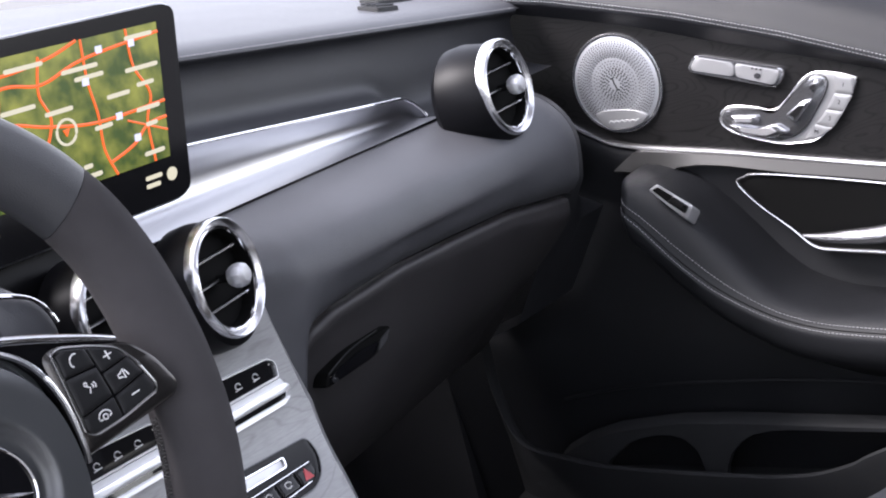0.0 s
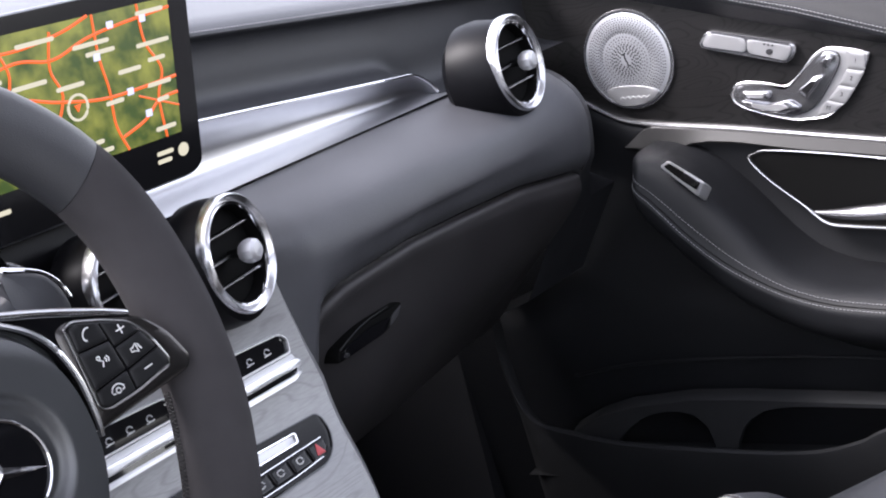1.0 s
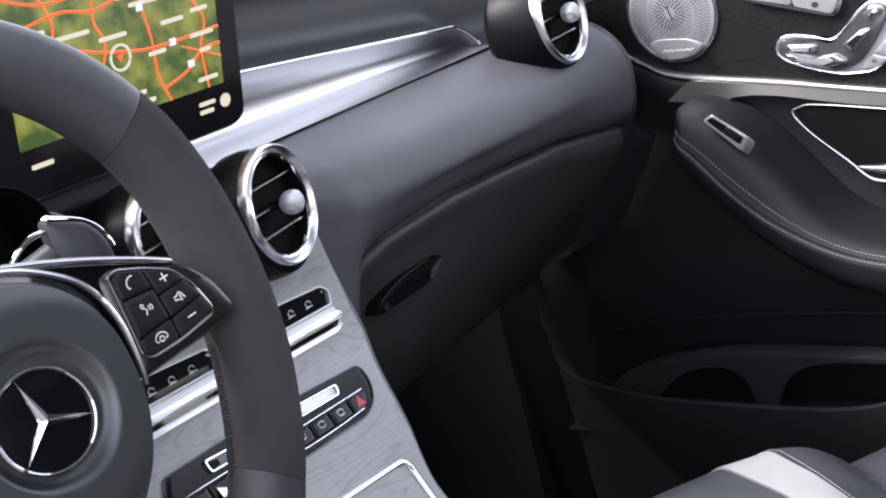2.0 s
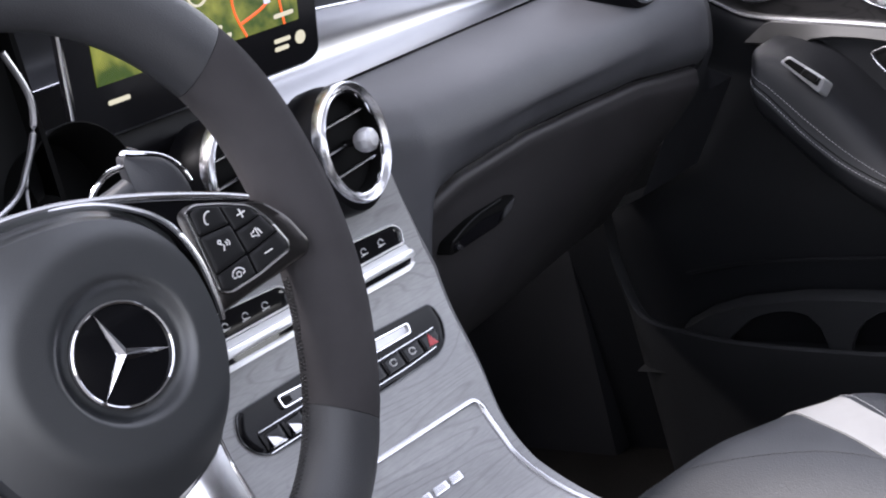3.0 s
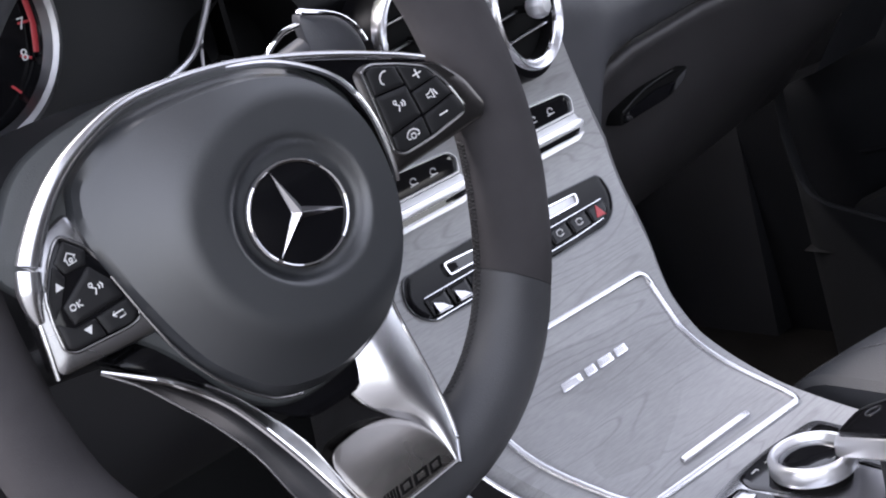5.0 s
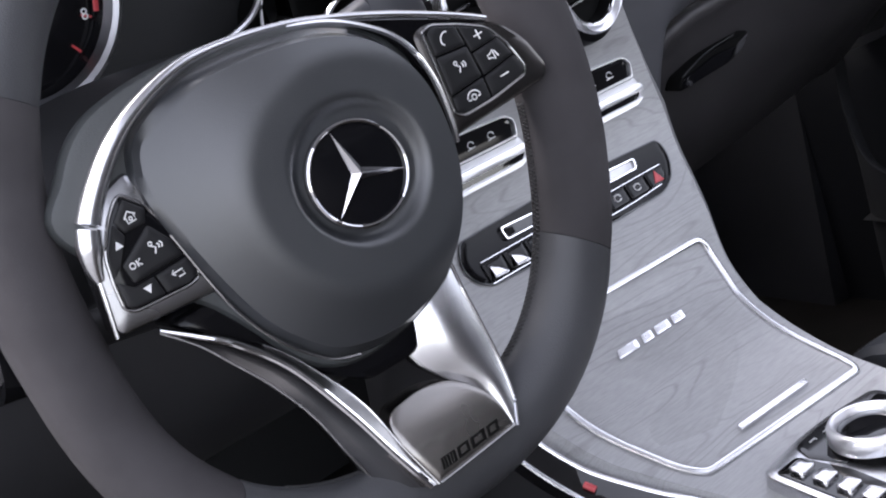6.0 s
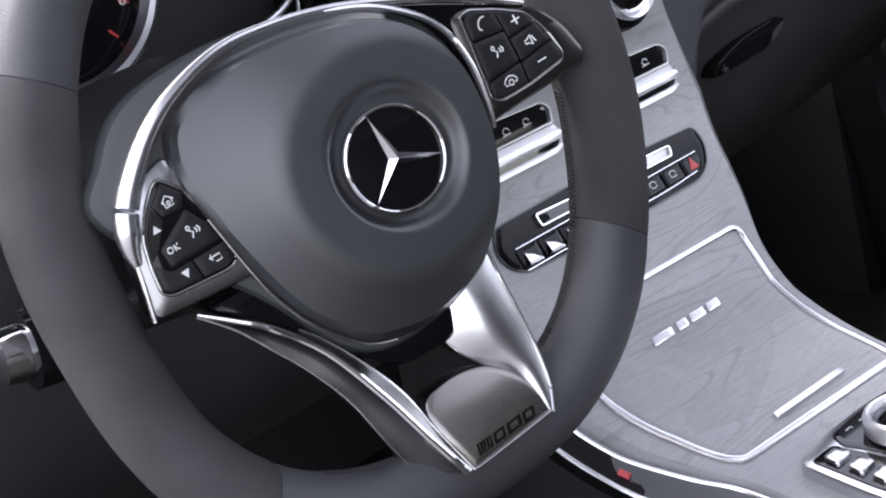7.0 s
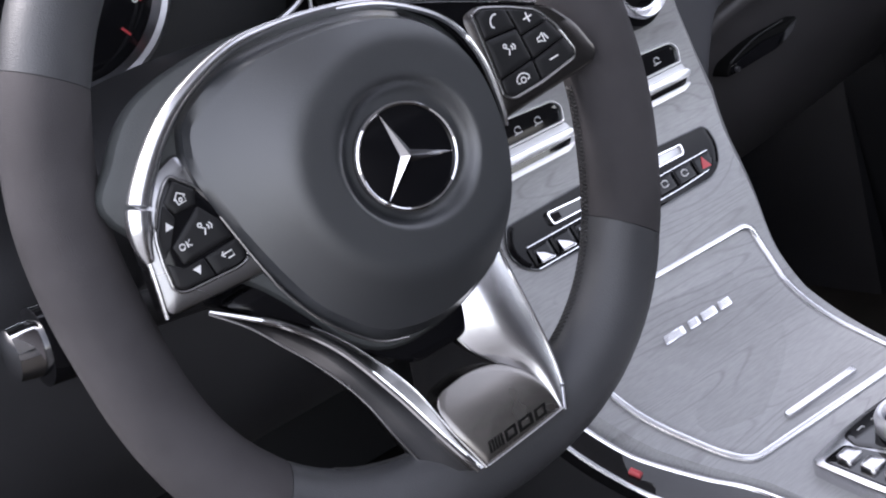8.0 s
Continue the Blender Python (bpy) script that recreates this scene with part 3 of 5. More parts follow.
def switch_panel(a, b, hazard):
    p = root("switch_panel", "gloss black switch panel with chrome rocker" + (" and red hazard key" if hazard else " and chrome toggles"), "switch panel", "switch panels of the centre stack", at=tuple(on_stack((a + b) / 2, 0.473, 0)))
    if hazard:
        o = rounded([(a, 0.4530), (b - 0.0235, 0.4535), (b - 0.0085, 0.4600), (b, 0.4735), (b - 0.0012, 0.4850), (b - 0.0055, 0.4895), (a, 0.4940)], [0.004, 0.010, 0.008, 0.008, 0.004, 0.003, 0.004])
        x0, x1 = a + 0.006, b - 0.0365
        keys, top = [(b - 0.0245 - 0.0235 * k, 0.0225) for k in range(4)], 0.4720
    else:
        o = rounded([(a + 0.017, 0.4565), (b, 0.4530), (b, 0.4945), (a + 0.009, 0.4925), (a, 0.4780), (a + 0.004, 0.4640)], [0.012, 0.004, 0.004, 0.005, 0.008, 0.010])
        x0, x1 = a + 0.0465, b - 0.006
        keys, top = [(a + 0.0255 + 0.0225 * k, 0.0215) for k in range(4)], 0.4735
    part("plate", shell(o, on_stack, -0.002, 0.002, 0.001), BARREL, p, "gloss black plate")
    part("plate_edge", tube([on_stack(q.x, q.y, 0.0016) for q in o], 0.0006, 6, closed=True), POD_EDGE, p, "thin dark metal edge")
    ring = [(x0, 0.4778), (x1 - 0.002, 0.4768), (x1, 0.4858), (x0 - (0.0 if hazard else 0.001), 0.4888)]
    r = part("rocker", ribbon_ring(ring, 0.003, 0.0020, 0.001, 0.0052, 0.0010), CHROME, p, "chrome rocker frame")
    part("rocker_inset", shell(rounded([(x0 + 0.002, 0.4795), (x1 - 0.004, 0.4787), (x1 - 0.003, 0.4842), (x0 + 0.002, 0.4868)], 0.0015), on_stack, 0.001, 0.0034, 0.0006, rings=2), FROST if hazard else GLASS_BLACK, r, "rocker inset")
    lo, hi = keys[0][0], keys[-1][0]
    lo, hi = min(lo, hi) - 0.011, max(lo, hi) + 0.011
    for z, c in ((top, 0), (0.4575, 1)):
        part("key_frame", tube(spline([on_stack(lo + 0.002, z, 0.0026), on_stack((lo + hi) / 2, z, 0.0026), on_stack(hi - (0.010 if c and hazard else 0.001), z + (0.0015 if c and hazard else 0), 0.0026)], 4), 0.0006, 6), CHROME, p, "thin chrome line")
    for k, (xm, wd) in enumerate(keys):
        last = hazard and k == 0
        key = part("key", shell(rounded([(xm - wd / 2 + 0.0005, 0.4590), (xm + wd / 2 - (0.007 if last else 0.0005), 0.4590), (xm + wd / 2 - 0.0005, 0.4640), (xm + wd / 2 - 0.0005, top - 0.0015), (xm - wd / 2 + 0.0005, top - 0.0015)], 0.0012, 3), on_stack, 0.0015, 0.0036, 0.0008, rings=3), GLOSS_DARK, p)
        if not hazard and k < 3:
            part("toggle", shell(rounded([(xm - 0.008, 0.4592), (xm + 0.006, 0.4590), (xm + 0.002, 0.4650), (xm - 0.005, 0.4690)], 0.0012, 3), lambda x, z, h: on_stack(x, z, h + 0.5 * max(0.0, 0.4690 - z)), 0.002, 0.0045, 0.0008, rings=3), CHROME, key, "chrome toggle")
        if last:
            part("hazard_triangle", shell(rounded([(xm - 0.0052, 0.4612), (xm + 0.0052, 0.4608), (xm, 0.4702)], 0.0008, 3), on_stack, 0.003, 0.0042, 0.0002, rings=2), RED_ICON, key, "red hazard triangle")
        elif hazard:
            part("symbol", tube([on_stack(xm + 0.0034 * math.cos(q * 0.8) * (1 + 0.2 * (q % 2)), 0.4655 + 0.0024 * math.sin(q * 0.8), 0.0038) for q in range(8)], 0.0005, 5), ICON, key, "white symbol")


POD_EDGE = mat("dark_edge", (0.12, 0.12, 0.125), 0.3, metal=0.9, vary=0.05)
switch_panel(0.372, 0.4815, True)
switch_panel(0.2485, 0.358, False)


def touch_controller():
    t = root("touch_controller", "silver hand rest and rotary dial with glossy black touch pad", "controller", at=(0.366, -0.04, 0.315))
    fz = lambda x, y, h: Vector((x, y, 0.310 + 0.13 * (y + 0.02) + h))
    part("surround", shell(rounded([(0.299, 0.041), (0.345, 0.047), (0.387, 0.047), (0.433, 0.041), (0.440, -0.02), (0.430, -0.14), (0.304, -0.14), (0.296, -0.02)], [0.008, 0.01, 0.01, 0.008, 0.02, 0.02, 0.02, 0.02]), fz, -0.012, 0.004, 0.002), SILVER, t, "satin silver surround")
    for q in ([(0.337, 0.0405), (0.366, 0.0425), (0.395, 0.0405), (0.392, 0.000), (0.340, 0.000), (0.331, 0.026)], [(0.304, 0.033), (0.328, 0.033), (0.336, -0.008), (0.330, -0.09), (0.310, -0.09), (0.302, -0.02)], [(0.404, 0.033), (0.428, 0.033), (0.430, -0.02), (0.422, -0.09), (0.402, -0.09), (0.396, -0.008)]):
        part("key_field", shell(rounded(q, 0.004, 4), fz, 0.0, 0.0050, 0.0008), GLASS_BLACK, t, "black key field")
    for k in range(4):
        y = 0.026 - 0.019 * k
        part("key", shell(rounded([(0.309, y), (0.323, y + 0.001), (0.325, y - 0.012), (0.308, y - 0.013)], 0.003, 3), fz, 0.004, 0.0088, 0.0016, rings=2), SILVER, t, "silver key")
    for x in (0.350, 0.366, 0.382):
        part("symbol", tube([fz(x - 0.003, 0.035, 0.0052), fz(x + 0.003, 0.0355, 0.0052), fz(x + 0.003, 0.0335, 0.0052)], 0.0005, 5), ICON, t, "white symbol")
    m = Matrix.Translation((0.372, 0.000, 0.3110))
    part("dial_foot", lathe([(0.0265, 0.0), (0.0262, 0.012)], m), BLACK, t, "dark gap under the dial")
    part("dial", lathe([(0.0265, 0.009), (0.0300, 0.0095), (0.0310, 0.0115), (0.0308, 0.020), (0.0295, 0.0225), (0.0275, 0.0236), (0.0255, 0.0230), (0.0242, 0.0205), (0.0236, 0.0175)], m), ALU, t, "silver rotary dial")
    part("dial_cap", lathe([(0.0, 0.0195), (0.015, 0.0192), (0.0225, 0.0182), (0.0240, 0.0170)], m), GLASS_BLACK, t, "black glass dial cap")
    top = lambda x, y, h: Vector((x, y, 0.340 + 0.028 * math.sin(min(1.5, max(0.0, (0.002 - y) * 12))) + h))
    o = rounded([(0.374, -0.016), (0.418, -0.008), (0.438, -0.05), (0.434, -0.15), (0.352, -0.15), (0.360, -0.06)], [0.010, 0.012, 0.02, 0.02, 0.02, 0.02], 6)
    part("hand_rest", shell(o, top, -0.015, 0.0, 0.007), ALU, t, "silver hand rest")
    part("touch_pad", shell([p.lerp(Vector((0.396, -0.08)), 0.07) for p in o], top, -0.003, 0.0022, 0.0015), GLASS_BLACK, t, "glossy black touch pad")
    part("pad_mark", tube([top(0.404 + 0.007 * math.cos(q * 0.45), -0.034 + 0.005 * math.sin(q * 0.45), 0.0026) for q in range(14)], 0.0004, 5, closed=True), POD_EDGE, t, "fine printed mark")
    part("pad_stem", boxy(0.376, 0.416, -0.13, -0.05, 0.30, 0.352, 0.01), DARK, t, "dark stem")


touch_controller()


def console_rail():
    r = root("console_rail", "gloss black trim rail with silver edges along the console", "trim rail", at=(0.22, 0.1, 0.34))
    A = spline([on_stack(x, z, -0.003) for x, z in ((0.2140, 0.415), (0.2155, 0.385), (0.2200, 0.3645), (0.2262, 0.3492), (0.2327, 0.3398), (0.2490, 0.3261), (0.2650, 0.3155), (0.2690, 0.3000))], 6)
    B = spline([on_stack(x, z, -0.007) for x, z in ((0.1960, 0.412), (0.1975, 0.382), (0.2010, 0.3620), (0.2060, 0.3467), (0.2112, 0.3350), (0.2168, 0.3276), (0.2340, 0.3120), (0.2480, 0.2985))], 6)
    part("gloss_strip", sheet([[a, (a + b) / 2 + Vector((0, 0, 0.002)), b] for a, b in zip(A, B)], (0, 0.01, -0.01)), GLASS_BLACK, r)
    part("upper_edge", tube(A, 0.0020, 8), SILVER, r, "silver edge")
    part("lower_edge", tube(B, 0.0020, 8), SILVER, r, "silver edge")
    k = 22
    part("red_lamp", tube([(A[k] * 0.4 + B[k] * 0.6) + Vector((0, 0, 0.003)), (A[k + 2] * 0.4 + B[k + 2] * 0.6) + Vector((0, 0, 0.003))], 0.0025, 8), RED_ICON, r, "small red mark")


console_rail()


# ---- centre display ----
MAP_GREEN = bpy.data.materials.new("map_land")
MAP_GREEN.use_nodes = True
_nt = MAP_GREEN.node_tree
_b = _nt.nodes["Principled BSDF"]
_tc = _nt.nodes.new("ShaderNodeTexCoord")
_no = _nt.nodes.new("ShaderNodeTexNoise")
_no.inputs["Scale"].default_value = 45.0
_no.inputs["Detail"].default_value = 5.0
_rp = _nt.nodes.new("ShaderNodeValToRGB")
_rp.color_ramp.elements[0].position, _rp.color_ramp.elements[1].position = 0.38, 0.66
_rp.color_ramp.elements[0].color, _rp.color_ramp.elements[1].color = (0.035, 0.07, 0.006, 1), (0.24, 0.26, 0.04, 1)
_nt.links.new(_tc.outputs["Object"], _no.inputs["Vector"])
_nt.links.new(_no.outputs["Fac"], _rp.inputs["Fac"])
_nt.links.new(_rp.outputs["Color"], _b.inputs["Emission Color"])
_b.inputs["Base Color"].default_value = (0.01, 0.01, 0.01, 1)
_b.inputs["Emission Strength"].default_value = 0.24
_b.inputs["Roughness"].default_value = 0.2
ROAD = glow("map_road", (0.85, 0.13, 0.02), 0.26)
LABEL = glow("map_label", (0.85, 0.82, 0.62), 0.17)
MARK = glow("map_mark", (0.62, 0.66, 0.85), 0.26)


def on_screen(a, b, h):
    """a, b from 0 to 1 across and up the screen's housing, h towards the seats."""
    lo = Vector((0.229, 0.290, 0.710)).lerp(Vector((0.473, 0.288, 0.706)), a)
    hi = Vector((0.253, 0.292, 0.868)).lerp(Vector((0.5100, 0.288, 0.857)), a)
    return lo.lerp(hi, b) + Vector((0, -h, 0))


def display():
    s = root("map_display", "freestanding black display showing a green and orange map", "screen", at=(0.36, 0.30, 0.72))
    part("housing", shell(rounded([(0, 0), (1, 0), (1, 1), (0, 1)], 0.075, 8), on_screen, -0.012, 0.0, 0.003), GLOSS, s, "gloss black housing")
    part("edge", tube([on_screen(p.x, p.y, -0.004) for p in rounded([(0, 0), (1, 0), (1, 1), (0, 1)], 0.075, 8)], 0.0016, 8, closed=True), SATIN, s, "thin silver edge")
    part("stand", boxy(0.31, 0.40, 0.345, 0.39, 0.70, 0.77, 0.01), PLASTIC, s)
    a0, a1, b0, b1 = 0.09, 0.915, 0.225, 0.915
    m = part("map", shell([Vector(p) for p in ((a0, b0), (a1, b0), (a1, b1), (a0, b1))], on_screen, -0.001, 0.0008, 0.0002, rings=3), MAP_GREEN, s, "lit green map")

    def uv(x, y):
        return a0 + (a1 - a0) * x, b0 + (b1 - b0) * y

    roads = [[(0, 0.72), (0.25, 0.80), (0.42, 0.76), (0.62, 0.86), (1.0, 0.93)], [(0, 0.98), (0.2, 0.88), (0.45, 0.92), (0.6, 1.0)], [(0.62, 1.0), (0.63, 0.7), (0.66, 0.45), (0.67, 0.2), (0.72, 0.0)],
             [(0.0, 0.42), (0.22, 0.55), (0.42, 0.47), (0.66, 0.40), (1.0, 0.42)], [(0.84, 1.0), (0.86, 0.72), (0.93, 0.5), (0.9, 0.3), (0.92, 0.0)], [(0.70, 0.1), (0.82, 0.17), (0.9, 0.28), (1.0, 0.30)],
             [(0.15, 1.0), (0.22, 0.75), (0.20, 0.5), (0.28, 0.25), (0.3, 0.0)], [(0.42, 0.95), (0.40, 0.7), (0.44, 0.5), (0.38, 0.25)], [(0.80, 0.35), (1.0, 0.2)]]
    for r in roads:
        part("road", tube([on_screen(*uv(p.x, p.y), 0.0012) for p in spline([(x, y, 0) for x, y in r], 6)], 0.00125 if len(r) > 3 else 0.0008, 6, flat=0.3, up=(0, 1, 0)), ROAD, m, "orange road line")
    random.seed(4)
    spots = [(0.60, 0.80, 0.2), (0.64, 0.73, 0.16), (0.90, 0.93, 0.16), (0.90, 0.70, 0.19), (0.91, 0.58, 0.1), (0.48, 0.55, 0.15), (0.77, 0.55, 0.13), (0.68, 0.36, 0.1), (0.91, 0.40, 0.14), (0.92, 0.28, 0.07), (0.92, 0.07, 0.12), (0.58, 0.12, 0.05), (0.60, 0.05, 0.1), (0.30, 0.63, 0.18), (0.12, 0.70, 0.15), (0.25, 0.38, 0.14), (0.35, 0.90, 0.2), (0.08, 0.35, 0.12)]
    for x, y, w in spots:
        a, b = uv(x, y)
        part("place_label", shell(rounded([(a - w / 2.8, b - 0.011), (a + w / 2.8, b - 0.009), (a + w / 2.8, b + 0.013), (a - w / 2.8, b + 0.011)], 0.008, 3), on_screen, 0.0008, 0.0016, 0.0001, rings=2), LABEL, m, "pale place label bar")
    for x, y in ((0.70, 0.90), (0.86, 0.89), (0.62, 0.70), (0.76, 0.40), (0.84, 0.21)):
        a, b = uv(x, y)
        part("road_sign", shell(rounded([(a - 0.012, b - 0.018), (a + 0.012, b - 0.018), (a + 0.012, b + 0.018), (a - 0.012, b + 0.018)], 0.003, 2), on_screen, 0.0008, 0.0019, 0.0001, rings=2), MARK, m, "small blue road sign")
    a, b = uv(0.50, 0.40)
    part("position_ring", tube([on_screen(a + 0.038 * math.cos(k * 0.2618), b + 0.060 * math.sin(k * 0.2618), 0.0016) for k in range(24)], 0.0011, 6, closed=True), LABEL, m, "pale position ring")
    part("position_arrow", shell([Vector((a - 0.012, b + 0.012)), Vector((a, b - 0.022)), Vector((a + 0.013, b + 0.014))], on_screen, 0.0008, 0.0019, 0.0001, rings=2), ROAD, m, "red arrow")
    for x0, x1, y in ((0.80, 0.87, 0.14), (0.80, 0.86, 0.10), (0.55, 0.62, 0.13), (0.12, 0.2, 0.13)):
        part("status_text", shell(rounded([(x0, y), (x1, y), (x1, y + 0.022), (x0, y + 0.022)], 0.006, 2), on_screen, 0.0002, 0.0010, 0.0001, rings=2), LABEL, s, "pale status text bar")
    part("compass", shell(circle(0.915, 0.135, 0.022, 20, 0.034), on_screen, 0.0002, 0.0010, 0.0001, rings=2), LABEL, s, "small round compass")


display()


# ---- passenger door ----
def passenger_door():
    d = root("door_1", "dark leather passenger door panel with wood trim and armrest", "door", kind="structure", at=(1.14, 0.1, 0.3))
    ys = [-0.9 + i * 0.05 for i in range(31)]

    def z_belt(y):
        return lerp([(-0.9, 0.30), (-0.03, 0.620), (0.07, 0.658), (0.193, 0.698), (0.345, 0.738), (0.62, 0.79)], y)

    def z_wood(y):
        return lerp([(-0.9, 0.36), (-0.025, 0.608), (0.135, 0.656), (0.265, 0.698), (0.384, 0.727), (0.62, 0.77)], y)

    def z_silver(y):
        return lerp([(-0.9, 0.36), (-0.007, 0.510), (0.161, 0.540), (0.289, 0.560), (0.334, 0.578), (0.377, 0.607), (0.403, 0.628), (0.62, 0.76)], y)

    part("upper_pad", sheet([spline([(1.26, y, z_belt(y) + 0.07), (1.20, y, z_belt(y) + 0.066), (1.15, y, z_belt(y) + 0.045), (1.128, y, z_belt(y) + 0.012), (1.124, y, z_belt(y)), (1.128, y, z_belt(y) - 0.007), (1.142, y, z_wood(y) - 0.002)], 5) for y in ys]), LEATHER_ROLL_DIM, d, "stitched leather top roll")
    for o in (0.0022, -0.0022):
        stitches([(1.1235, y, z_belt(y) + 0.004 + o) for y in [-0.2 + 0.01 * i for i in range(70)]], THREAD, d)
    part("wood_panel", sheet([[(1.14, y, z_silver(y) + (z_wood(y) - z_silver(y)) * k / 6) for k in range(7)] for y in [-0.6 + i * 0.02 for i in range(60)]], (0.02, 0, 0)), WOOD_DOOR, d, "dark open-pore ash wood")
    part("silver_line", tube(spline([(1.137, y, z_silver(y)) for y in (-0.6, -0.3, -0.007, 0.161, 0.289, 0.334, 0.377, 0.403, 0.45)], 6), 0.0028, 8), SILVER, d, "thin silver line")
    part("lower_panel", sheet([spline([(1.142, y, z_silver(y) - 0.001), (1.135, y, z_silver(y) - 0.02), (1.14, y, z_silver(y) - 0.08), (1.13, y, 0.38), (1.12, y, 0.32), (1.13, y, 0.20), (1.15, y, 0.0)], 4) for y in [-0.9 + i * 0.04 for i in range(41)]]), LEATHER_DOOR_DIM, d, "black leather lower panel, darkened in place of dimmer light")
    part("outer_skin", boxy(1.25, 1.27, -0.9, 0.95, 0.0, 0.62, 0.004), DARK, d)
    # grey corner shelf behind the armrest nose
    rows = []
    for i in range(70):
        y = 0.308 - 0.012 * i
        hi = lerp([(0.277, 0.0), (0.308, 0.020)], y)
        lo = lerp([(-0.6, 0.020), (-0.007, 0.016), (0.12, 0.014), (0.17, 0.012), (0.20, 0.013), (0.225, 0.017), (0.245, 0.027), (0.262, 0.029), (0.308, 0.024)], y)
        zs = z_silver(min(y, 0.289))
        rows.append([(1.136, y, zs - 0.001 - hi), (1.130, y, zs - 0.002 - hi), (1.124, y, zs - max(lo, hi + 0.002) + 0.001), (1.128, y, zs - max(lo, hi + 0.002) - 0.002)])
    part("corner_panel", sheet(rows), LEDGE, d, "satin grey ledge under the wood trim")
    # armrest, its shade put into the darkened leather colour
    rows = []
    for i in range(60):
        y = 0.268 - (i * 0.003 if i < 12 else 0.036 + (i - 12) * 0.0135)
        ztab = [(-0.5, 0.36), (-0.02, 0.372), (0.07, 0.383), (0.128, 0.418), (0.158, 0.462), (0.175, 0.492), (0.215, 0.522), (0.238, 0.536), (0.25, 0.540), (0.27, 0.536)]
        etab = [(-0.5, 0.34), (-0.019, 0.362), (0.069, 0.373), (0.134, 0.402), (0.191, 0.447), (0.229, 0.490), (0.250, 0.522), (0.27, 0.532)]
        zt = sum(lerp(ztab, y + o) for o in (-0.03, -0.015, 0, 0.015, 0.03)) / 5
        ze = sum(lerp(etab, y + o) for o in (-0.03, -0.015, 0, 0.015, 0.03)) / 5
        k = math.sqrt(1 - (1 - min(1.0, max(0.0, (0.2685 - y) / 0.022))) ** 2)
        xo = 1.105 - 0.075 * k
        zb = ze - 0.012 - 0.055 * k
        rows.append(spline([(1.145, y, zt + 0.004), (1.10, y, zt + 0.003), (1.085 - 0.03 * k, y, max(zt, ze)), (xo + 0.006, y, ze), (xo, y, ze - 0.012), (xo + 0.01, y, ze - 0.03 * k - 0.01), (1.09, y, zb), (1.14, y, zb - 0.03)], 5))
    a = part("armrest", sheet(rows), LEATHER_DOOR_DIM, d, "padded black leather armrest, darkened in place of dimmer light")
    for k in (14, 17):
        stitches([r[k] + Vector((-0.0006, -0.0002, 0.0007)) for r in rows[1:]], THREAD, a)
    part("seam_groove", tube([(r[15] + r[16]) / 2 + Vector((-0.0003, 0, 0.0002)) for r in rows[1:]], 0.0006, 5), BLACK, a)
    # window switch
    sw = lambda y, z, h: Vector((1.043 - h * 0.8, y - 0.0165, z + 0.007 + h * 0.6))
    w = part("window_switch", shell(rounded([(0.2345, 0.5225), (0.222, 0.5285), (0.184, 0.5005), (0.1955, 0.4855)], 0.004), sw, -0.012, 0.004, 0.0015), FROST, d, "chrome framed window switch")
    part("well", shell(rounded([(0.229, 0.5215), (0.2215, 0.5245), (0.205, 0.5125), (0.2125, 0.506)], 0.002), sw, 0.002, 0.0050, 0.0005, rings=3), BLACK, w, "black well")
    part("rocker", shell(rounded([(0.212, 0.5055), (0.2045, 0.5125), (0.189, 0.5005), (0.1955, 0.4925)], 0.002), sw, 0.002, 0.0085, 0.0015, rings=3), STEEL_DARK, w, "chrome rocker")
    # pull recess, a raised plate coloured black for its shade, and handle
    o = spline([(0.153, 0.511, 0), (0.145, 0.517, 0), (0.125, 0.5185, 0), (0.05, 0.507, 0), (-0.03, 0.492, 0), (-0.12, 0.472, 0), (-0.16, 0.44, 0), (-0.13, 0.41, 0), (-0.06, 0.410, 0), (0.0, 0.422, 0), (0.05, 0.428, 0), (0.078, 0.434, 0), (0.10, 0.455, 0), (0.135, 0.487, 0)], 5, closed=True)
    rec = part("pull_recess", shell(o, on_door, 0.0, 0.022, 0.004), BLACK, d, "black plate standing in for shade in the door pull")
    part("recess_edge", tube([on_door(p.x, p.y, 0.024) for p in o], [0.0010 + 0.0012 * max(0.0, min(1.0, (0.47 - p.y) / 0.04)) for p in o], 8, closed=True), SILVER, rec, "silver rim")
    hp = spline([(1.096, 0.080, 0.4525), (1.093, 0.06, 0.4505), (1.090, 0.035, 0.4495), (1.088, -0.01, 0.4500), (1.086, -0.06, 0.456), (1.09, -0.12, 0.46)], 8)
    part("pull_handle", tube(hp, [0.002 + 0.010 * min(1.0, i / 24) for i in range(len(hp))], 12, flat=0.8), POLISHED, d, "chrome door pull")
    # seat switches
    hp = part("heater_plate", shell(rounded([(0.197, 0.6365), (0.182, 0.654), (0.079, 0.6245), (0.092, 0.604)], 0.010), on_door, -0.002, 0.006, 0.002), POLISHED, d, "chrome framed seat heating plate")
    part("heater_key", shell(rounded([(0.190, 0.6375), (0.180, 0.6505), (0.137, 0.638), (0.1385, 0.6235)], 0.006), on_door, 0.004, 0.0078, 0.001, rings=3), PLATE, hp, "satin key")
    k2 = part("heater_key", shell(rounded([(0.136, 0.6375), (0.085, 0.6225), (0.095, 0.6085), (0.1375, 0.623)], 0.005), on_door, 0.004, 0.0078, 0.001, rings=3), PLATE, hp, "satin key with seat symbol")
